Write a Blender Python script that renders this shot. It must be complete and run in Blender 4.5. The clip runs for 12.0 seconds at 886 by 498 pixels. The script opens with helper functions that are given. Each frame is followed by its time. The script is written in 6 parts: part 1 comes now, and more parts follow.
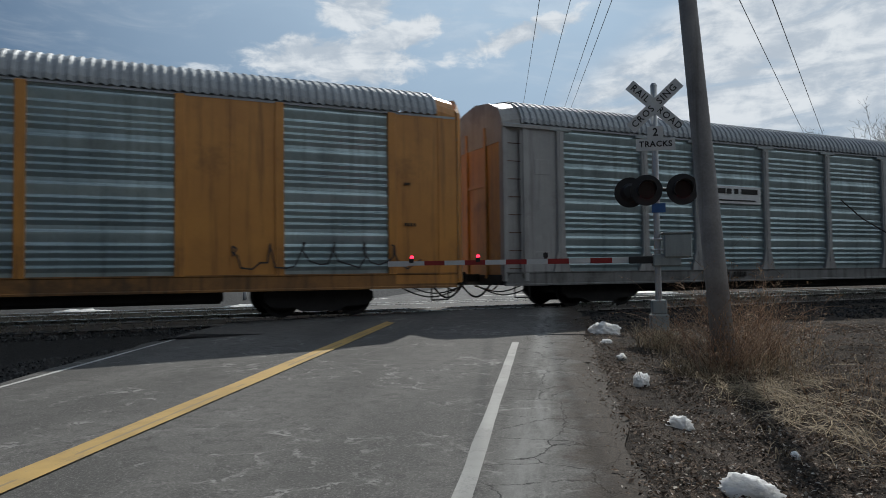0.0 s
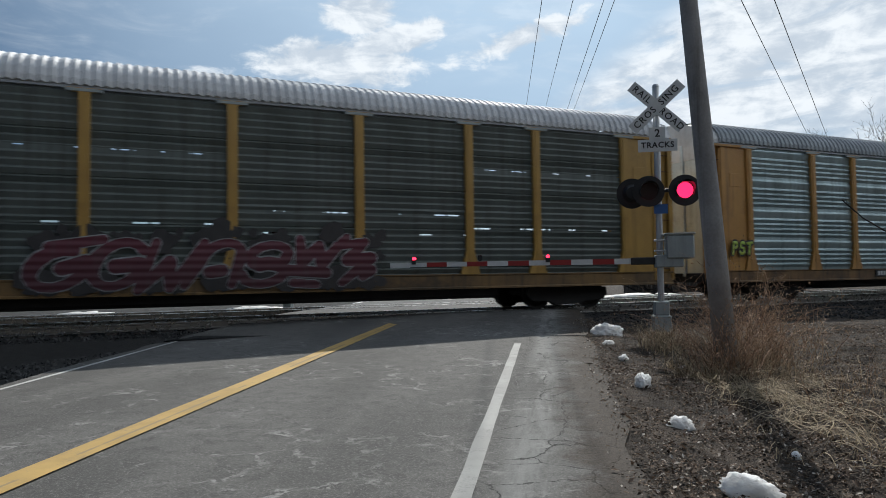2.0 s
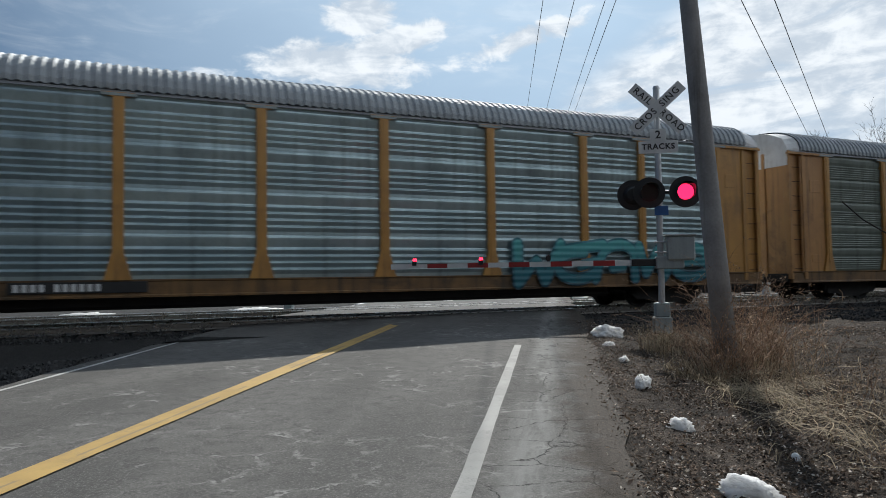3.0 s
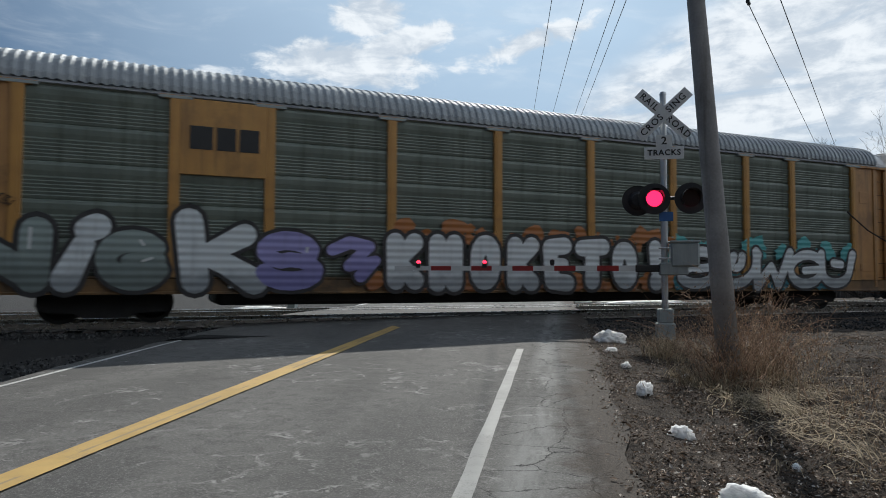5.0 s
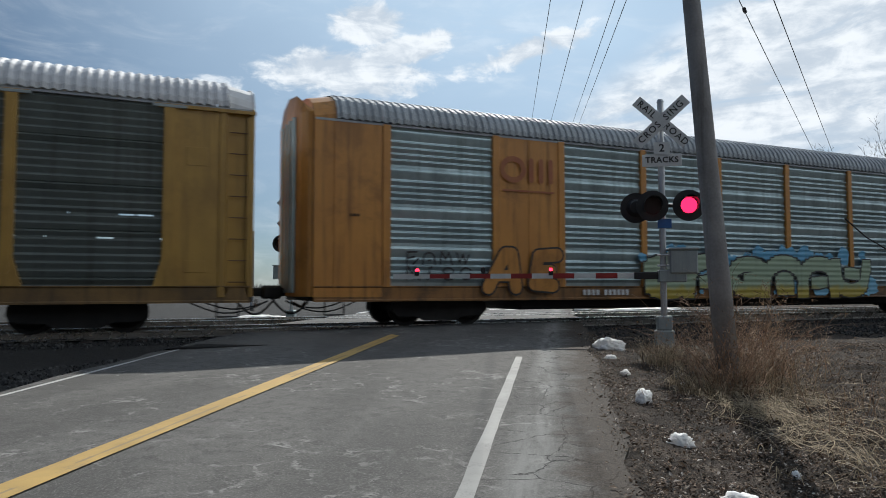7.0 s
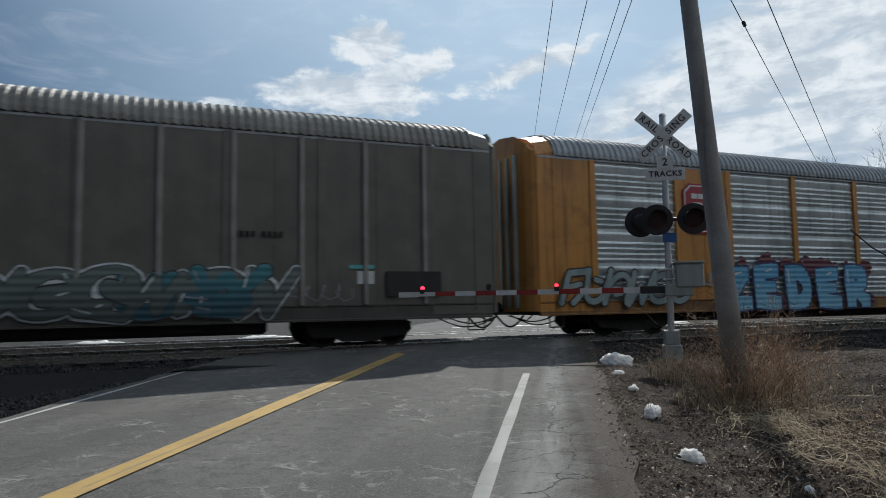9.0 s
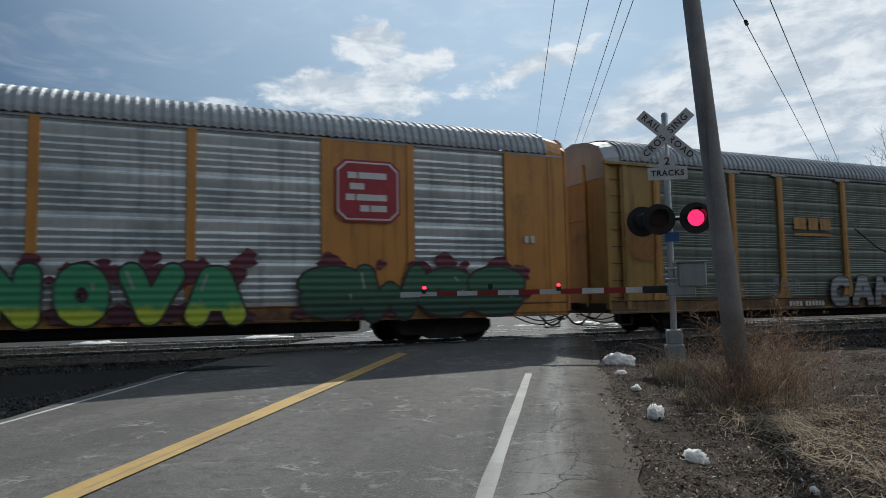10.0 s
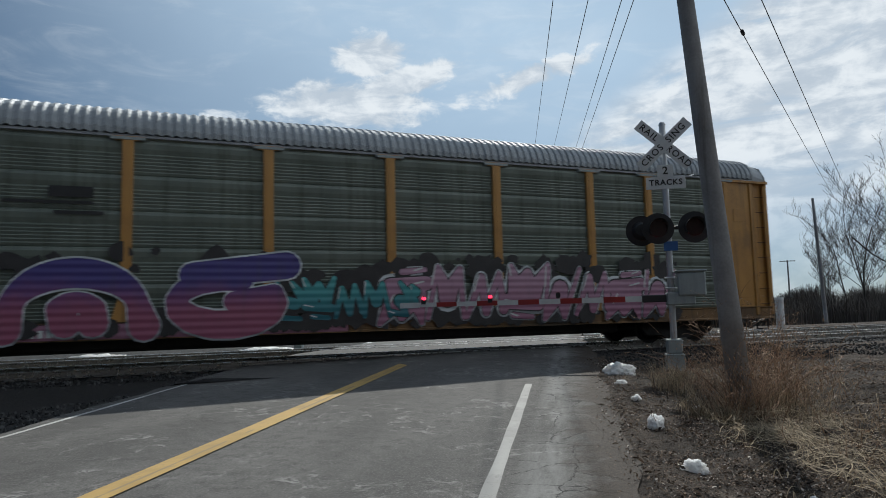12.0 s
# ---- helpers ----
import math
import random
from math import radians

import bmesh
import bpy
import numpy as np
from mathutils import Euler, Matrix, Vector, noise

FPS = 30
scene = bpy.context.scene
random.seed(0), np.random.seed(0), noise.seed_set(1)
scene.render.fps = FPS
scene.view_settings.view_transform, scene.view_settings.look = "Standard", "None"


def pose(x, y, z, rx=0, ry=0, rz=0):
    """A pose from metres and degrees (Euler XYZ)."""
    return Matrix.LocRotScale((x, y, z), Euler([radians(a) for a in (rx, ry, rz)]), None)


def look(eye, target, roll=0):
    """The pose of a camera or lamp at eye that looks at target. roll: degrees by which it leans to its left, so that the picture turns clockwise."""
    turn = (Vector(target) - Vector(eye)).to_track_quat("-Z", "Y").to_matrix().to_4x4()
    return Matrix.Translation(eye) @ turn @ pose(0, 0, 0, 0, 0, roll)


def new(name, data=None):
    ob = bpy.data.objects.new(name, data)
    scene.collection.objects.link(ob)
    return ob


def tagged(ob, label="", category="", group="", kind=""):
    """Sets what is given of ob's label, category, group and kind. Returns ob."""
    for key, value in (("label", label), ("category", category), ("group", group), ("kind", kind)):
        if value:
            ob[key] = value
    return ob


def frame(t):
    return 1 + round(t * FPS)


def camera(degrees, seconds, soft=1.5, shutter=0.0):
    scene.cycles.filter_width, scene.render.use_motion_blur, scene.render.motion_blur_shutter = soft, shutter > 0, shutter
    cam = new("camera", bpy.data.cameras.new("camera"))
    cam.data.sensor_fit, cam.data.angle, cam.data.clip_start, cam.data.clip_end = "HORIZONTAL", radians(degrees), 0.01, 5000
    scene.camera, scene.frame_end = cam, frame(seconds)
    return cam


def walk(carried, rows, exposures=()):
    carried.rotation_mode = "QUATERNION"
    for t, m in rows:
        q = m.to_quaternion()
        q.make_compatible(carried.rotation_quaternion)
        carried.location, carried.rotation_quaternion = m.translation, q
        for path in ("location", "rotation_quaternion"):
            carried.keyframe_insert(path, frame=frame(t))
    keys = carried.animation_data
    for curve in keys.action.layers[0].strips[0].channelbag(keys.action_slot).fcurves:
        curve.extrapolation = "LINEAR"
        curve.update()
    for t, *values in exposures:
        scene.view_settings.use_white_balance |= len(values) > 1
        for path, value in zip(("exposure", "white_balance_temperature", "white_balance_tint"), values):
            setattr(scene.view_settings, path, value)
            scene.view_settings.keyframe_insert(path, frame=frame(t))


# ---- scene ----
cam = camera(65.64, 12.0, soft=0.9, shutter=0.09)
# seconds, x, y, z, yaw, pitch, roll of the hand-held camera
PATH = [
    (0.0, -0.031, 0.029, 1.400, -24.42, 2.11, 0.74),
    (0.5, 0.004, 0.016, 1.382, -23.99, 2.27, 0.96),
    (1.0, -0.004, 0.019, 1.378, -24.02, 2.35, 0.92),
    (1.5, -0.003, 0.010, 1.374, -24.05, 2.44, 0.92),
    (2.0, -0.010, 0.011, 1.385, -24.12, 2.30, 0.84),
    (2.5, -0.007, 0.001, 1.383, -24.15, 2.50, 0.95),
    (4.5, 0.001, 0.007, 1.401, -23.46, 1.96, -0.09),
    (5.0, -0.003, -0.010, 1.404, -23.72, 2.53, -0.19),
    (5.5, -0.009, -0.017, 1.403, -23.59, 2.83, -0.01),
    (6.0, -0.012, -0.020, 1.406, -23.47, 2.78, -0.19),
    (6.5, -0.004, -0.017, 1.408, -23.56, 3.04, -0.01),
    (7.0, 0.007, -0.010, 1.404, -23.79, 3.20, 0.04),
    (9.0, 0.009, -0.014, 1.409, -23.30, 4.64, 0.96),
    (9.5, -0.003, 0.001, 1.400, -23.27, 4.55, 0.84),
    (10.0, 0.014, 0.010, 1.412, -23.17, 4.62, 1.02),
    (10.5, 0.009, -0.005, 1.417, -23.18, 5.18, 1.02),
    (11.0, 0.007, -0.003, 1.415, -22.98, 5.14, 1.05),
    (11.5, 0.011, -0.011, 1.419, -23.53, 5.04, 1.39),
    (12.0, 0.029, -0.005, 1.418, -23.12, 5.48, 1.41),
]
EXPOSURE = [(0.0, -0.22, 6130, 9), (1.0, -0.22, 6130, 9), (1.5, -0.12, 6130, 9), (2.0, 0.10, 6130, 9), (2.5, 0.13, 6130, 9), (4.5, 0.06, 6130, 9), (7.0, 0.12, 6130, 9), (9.0, -0.06, 6080, 8), (12.0, -0.08, 6080, 8)]
walk(cam, [(t, pose(x, y, z, 90 + pi, ro, ya)) for t, x, y, z, ya, pi, ro in PATH], EXPOSURE)

# seconds, metres: the rear end of the first wagon along the track
TRAIN = [
    (0.0, 7.44), (0.5, -4.37), (1.0, -18.10), (1.5, -29.95), (2.0, -43.67), (2.5, -56.41),
    (3.4, -79.67), (4.5, -108.65), (5.0, -121.36), (5.5, -133.36), (6.0, -146.90), (6.5, -159.82),
    (7.0, -171.72), (8.0, -198.41), (9.0, -223.87), (9.5, -237.70), (10.0, -250.72), (10.5, -262.51),
    (11.0, -275.50), (11.5, -289.14), (12.0, -301.24)
]

# ---- plan: x along the track, y across it, z up; the road runs 33.5 degrees off the track's normal
ZR = 0.473          # top of the rails
YN = 15.525         # near side of the wagons
YC = YN + 1.525     # centre of the near track
YC2 = YC + 4.25     # centre of the far track
SPAN = 29.0         # from wagon to wagon
BODY = 27.69        # length of a wagon's body
GRADE = 0.026
TURN = radians(33.5)
RD = Vector((math.sin(TURN), math.cos(TURN), 0))
RP = Vector((math.cos(TURN), -math.sin(TURN), 0))


def on_road(s, r, lift=0.0):
    """A point s metres along the road and r metres to its right."""
    p = RD * s + RP * r
    return Vector((p.x, p.y, road_z(s) + lift))


def road_z(s):
    return min(GRADE * s, 0.455) if s > -60 else -1.56


# ---- world, sun
class Graph:
    """Short calls for building node graphs."""

    def __init__(self, tree):
        self.tree = tree

    def put(self, kind):
        return self.tree.nodes.new(kind)

    def wire(self, a, b):
        self.tree.links.new(a, b)
        return b

    def feed(self, socket, v):
        if isinstance(v, (int, float)):
            socket.default_value = v
        elif isinstance(v, tuple):
            socket.default_value = v
        else:
            self.tree.links.new(v, socket)

    def math(self, op, a, b=0.0, c=0.0, clamp=False):
        n = self.put("ShaderNodeMath")
        n.operation, n.use_clamp = op, clamp
        for s, v in zip(n.inputs, (a, b, c)):
            self.feed(s, v)
        return n.outputs[0]

    def ramp01(self, v, lo, hi):
        n = self.put("ShaderNodeMapRange")
        n.interpolation_type = "SMOOTHSTEP"
        self.feed(n.inputs[0], v)
        n.inputs[1].default_value, n.inputs[2].default_value = lo, hi
        return n.outputs[0]

    def noise(self, vec, scale, detail=6.0, rough=0.55, warp=0.0):
        n = self.put("ShaderNodeTexNoise")
        if vec is not None:
            self.feed(n.inputs["Vector"], vec)
        n.inputs["Scale"].default_value, n.inputs["Detail"].default_value = scale, detail
        n.inputs["Roughness"].default_value, n.inputs["Distortion"].default_value = rough, warp
        return n.outputs["Fac"]

    def mix(self, f, a, b, blend="MIX"):
        n = self.put("ShaderNodeMix")
        n.data_type, n.blend_type = "RGBA", blend
        self.feed(n.inputs["Factor"], f)
        for s, v in ((n.inputs[6], a), (n.inputs[7], b)):
            self.feed(s, (*v, 1.0) if isinstance(v, tuple) and len(v) == 3 else v)
        return n.outputs[2]

    def scaled(self, vec, x, y, z, rot=0.0):
        n = self.put("ShaderNodeMapping")
        self.feed(n.inputs[0], vec)
        n.inputs["Scale"].default_value, n.inputs["Rotation"].default_value = (x, y, z), (0, 0, rot)
        return n.outputs[0]


SUN_ELEV, SUN_AZIM = 40.0, 37.0     # degrees, clockwise from +y
world = bpy.data.worlds.new("sky")
scene.world = world
world.use_nodes = True
g = Graph(world.node_tree)
sky = g.put("ShaderNodeTexSky")
sky.sky_type, sky.sun_disc = "NISHITA", False
sky.sun_elevation, sky.sun_rotation = radians(SUN_ELEV), radians(SUN_AZIM)
sky.air_density, sky.dust_density, sky.ozone_density = 1.0, 0.4, 1.5
way = g.put("ShaderNodeTexCoord").outputs["Generated"]
xyz = g.put("ShaderNodeSeparateXYZ")
g.wire(way, xyz.inputs[0])
az = g.math("MULTIPLY", g.math("ARCTAN2", xyz.outputs[0], xyz.outputs[1]), 57.2958)
el = g.math("MULTIPLY", g.math("ARCSINE", xyz.outputs[2]), 57.2958)
flat = g.put("ShaderNodeCombineXYZ")
g.wire(az, flat.inputs[0]), g.wire(el, flat.inputs[1])
flat = flat.outputs[0]


def cloud(a0, e0, wa, we, tilt):
    """A soft oval in azimuth and elevation."""
    da, de = g.math("SUBTRACT", az, a0), g.math("SUBTRACT", el, e0)
    c, s = math.cos(radians(tilt)), math.sin(radians(tilt))
    u = g.math("DIVIDE", g.math("ADD", g.math("MULTIPLY", da, c), g.math("MULTIPLY", de, s)), wa)
    v = g.math("DIVIDE", g.math("SUBTRACT", g.math("MULTIPLY", de, c), g.math("MULTIPLY", da, s)), we)
    d = g.math("SQRT", g.math("ADD", g.math("MULTIPLY", u, u), g.math("MULTIPLY", v, v)))
    return g.math("SUBTRACT", 1.0, d)


puff = g.noise(g.scaled(flat, 0.9, 1.5, 1.0, 0.12), 0.34, 9.0, 0.58, 0.35)
wisp = g.noise(g.scaled(flat, 0.5, 1.9, 1.0, -0.42), 0.22, 8.0, 0.6, 0.9)
soft_n = g.noise(g.scaled(flat, 0.6, 1.1, 1.0, -0.3), 0.09, 5.0, 0.5, 0.3)
heap = g.math("MAXIMUM", cloud(15.6, 17.3, 8.2, 2.3, -3), g.math("MAXIMUM", cloud(17.6, 21.2, 4.0, 2.0, 0), cloud(20.4, 19.2, 6.0, 1.5, 14)))
heap = g.math("MAXIMUM", heap, g.math("MAXIMUM", g.math("MULTIPLY", cloud(31.0, 19.2, 6.8, 1.2, 15), 0.60), g.math("MULTIPLY", cloud(5.0, 15.5, 4.0, 1.2, 0), 0.34)))
dens_heap = g.ramp01(g.math("ADD", g.math("MULTIPLY", g.math("SUBTRACT", puff, 0.5), 2.1), g.math("MULTIPLY", heap, 1.25)), 0.02, 0.52)
bank = g.math("SUBTRACT", g.math("ADD", 14.5, g.math("MULTIPLY", g.math("SUBTRACT", az, 35.0), 0.62)), el)
bank_in = g.math("MULTIPLY", g.math("MULTIPLY", g.ramp01(bank, -2.0, 2.0), g.ramp01(az, 31.0, 37.0)), g.math("ADD", 0.22, g.math("MULTIPLY", g.ramp01(el, 3.0, 13.0), 0.78)))
dens_bank = g.math("MULTIPLY", bank_in, g.ramp01(g.math("ADD", wisp, g.math("MULTIPLY", soft_n, 0.5)), 0.40, 0.74))
haze = g.ramp01(el, 16.0, 0.0)
dens_haze = g.math("MULTIPLY", haze, g.math("ADD", 0.10, g.math("MULTIPLY", g.ramp01(wisp, 0.4, 0.7), 0.26)))
rest = g.math("MULTIPLY", g.math("MULTIPLY", g.ramp01(g.math("ABSOLUTE", g.math("SUBTRACT", az, 25.0)), 40.0, 60.0), 0.25), g.ramp01(puff, 0.60, 0.75))
thin = g.math("MULTIPLY", g.ramp01(g.math("ADD", g.math("MULTIPLY", wisp, 0.6), g.math("MULTIPLY", soft_n, 0.5)), 0.50, 0.72), 0.24)
cover = g.math("MAXIMUM", g.math("MAXIMUM", dens_heap, dens_bank), g.math("MAXIMUM", g.math("MAXIMUM", dens_haze, thin), rest), clamp=True)
shade = g.ramp01(g.math("ADD", g.math("MULTIPLY", puff, 0.6), g.math("MULTIPLY", wisp, 0.5)), 0.46, 0.66)
white = g.mix(shade, (7.2, 7.9, 8.6), (11.2, 11.4, 11.4))
deep = g.mix(1.0, sky.outputs[0], (0.33, 0.41, 0.47), "MULTIPLY")
held = g.mix(1.0, deep, (9.0, 9.6, 10.2), "DARKEN")
# thin high veil, brightest round the sun
to_sun = g.put("ShaderNodeVectorMath")
to_sun.operation = "DOT_PRODUCT"
g.wire(way, to_sun.inputs[0])
ce = math.cos(radians(SUN_ELEV))
SUN_DIR = Vector((ce * math.sin(radians(SUN_AZIM)), ce * math.cos(radians(SUN_AZIM)), math.sin(radians(SUN_ELEV))))
to_sun.inputs[1].default_value = SUN_DIR
veil = g.math("MULTIPLY", g.ramp01(to_sun.outputs["Value"], 0.58, 1.0), g.math("ADD", 0.66, g.math("MULTIPLY", soft_n, 0.34)))
held = g.mix(veil, held, (7.4, 9.3, 11.0))
bg = world.node_tree.nodes["Background"]
g.wire(g.mix(cover, held, white), bg.inputs[0])
bg.inputs[1].default_value = 0.078

sun = new("sun", bpy.data.lights.new("sun", "SUN"))
sun.data.energy, sun.data.angle, sun.data.color = 3.4, radians(0.6), (1.0, 0.935, 0.835)
sun.matrix_basis = look(SUN_DIR * 60, (0, 0, 0))


# ---- materials
def material(name, base, other=None, rough=0.6, metal=0.0, scale=3.0, fine=60.0, bump=0.25, streak=0.0, dirt=None, dirt_amount=0.0, vary=0.0, glow=None, spec=0.5, scatter=0.0):
    """A procedural surface: two colours mixed by coarse and fine noise, upright streaks, dirt patches, fine relief."""
    m = bpy.data.materials.new(name)
    m.use_nodes = True
    q = Graph(m.node_tree)
    b = m.node_tree.nodes["Principled BSDF"]
    co = q.put("ShaderNodeTexCoord").outputs["Object"]
    n1, n2 = q.noise(co, scale, 5.0, 0.6), q.noise(co, fine, 3.0, 0.6)
    other = other or tuple(c * 0.72 for c in base)
    f = q.math("ADD", q.math("MULTIPLY", q.ramp01(n1, 0.32, 0.68), 0.75), q.math("MULTIPLY", q.ramp01(n2, 0.35, 0.65), 0.25))
    col = q.mix(f, base, other)
    if streak:
        s = q.noise(q.scaled(co, 7.0, 7.0, 0.35), 1.0, 6.0, 0.65)
        col = q.mix(q.math("MULTIPLY", q.ramp01(s, 0.48, 0.72), streak), col, dirt or tuple(c * 0.45 for c in base))
    if dirt_amount:
        d = q.noise(co, scale * 0.45, 8.0, 0.68, 0.4)
        col = q.mix(q.math("MULTIPLY", q.ramp01(d, 0.5, 0.66), dirt_amount), col, dirt or tuple(c * 0.4 for c in base))
    if vary:
        r = q.put("ShaderNodeObjectInfo").outputs["Random"]
        col = q.mix(q.math("MULTIPLY", r, vary), col, tuple(c * 0.5 for c in base))
    q.wire(col, b.inputs["Base Color"])
    b.inputs["Metallic"].default_value = metal
    q.wire(q.math("ADD", rough - 0.1, q.math("MULTIPLY", n1, 0.2), clamp=True), b.inputs["Roughness"])
    b.inputs["Specular IOR Level"].default_value = spec
    if bump:
        bp = q.put("ShaderNodeBump")
        bp.inputs["Strength"].default_value, bp.inputs["Distance"].default_value = bump, 0.01
        q.wire(n2, bp.inputs["Height"])
        q.wire(bp.outputs[0], b.inputs["Normal"])
    if scatter:
        b.inputs["Subsurface Weight"].default_value, b.inputs["Subsurface Scale"].default_value = scatter, 0.12
        b.inputs["Subsurface Radius"].default_value = (1.0, 1.0, 1.0)
    if glow:
        b.inputs["Emission Color"].default_value = (*glow[:3], 1)
        b.inputs["Emission Strength"].default_value = glow[3]
    return m


def layered(name, top, bottom, z0, z1, rough=0.45):
    """Spray paint that fades from one colour to another with height."""
    m = bpy.data.materials.new(name)
    m.use_nodes = True
    q = Graph(m.node_tree)
    co = q.put("ShaderNodeTexCoord").outputs["Object"]
    sep = q.put("ShaderNodeSeparateXYZ")
    q.wire(co, sep.inputs[0])
    n = q.noise(co, 2.2, 4.0, 0.6)
    h = q.ramp01(q.math("ADD", sep.outputs[2], q.math("MULTIPLY", n, 0.5)), z0 + 0.25, z1 + 0.25)
    grime = q.ramp01(q.noise(q.scaled(co, 5.0, 5.0, 0.4), 1.0, 6.0, 0.65), 0.5, 0.75)
    col = q.mix(q.math("MULTIPLY", grime, 0.3), q.mix(h, bottom, top), (0.09, 0.09, 0.09))
    b = m.node_tree.nodes["Principled BSDF"]
    q.wire(col, b.inputs["Base Color"])
    b.inputs["Roughness"].default_value = rough
    bp = q.put("ShaderNodeBump")
    bp.inputs["Strength"].default_value, bp.inputs["Distance"].default_value = 0.38, 0.014
    q.wire(q.math("SINE", q.math("MULTIPLY", sep.outputs[2], 39.0)), bp.inputs["Height"])
    q.wire(bp.outputs[0], b.inputs["Normal"])
    return m


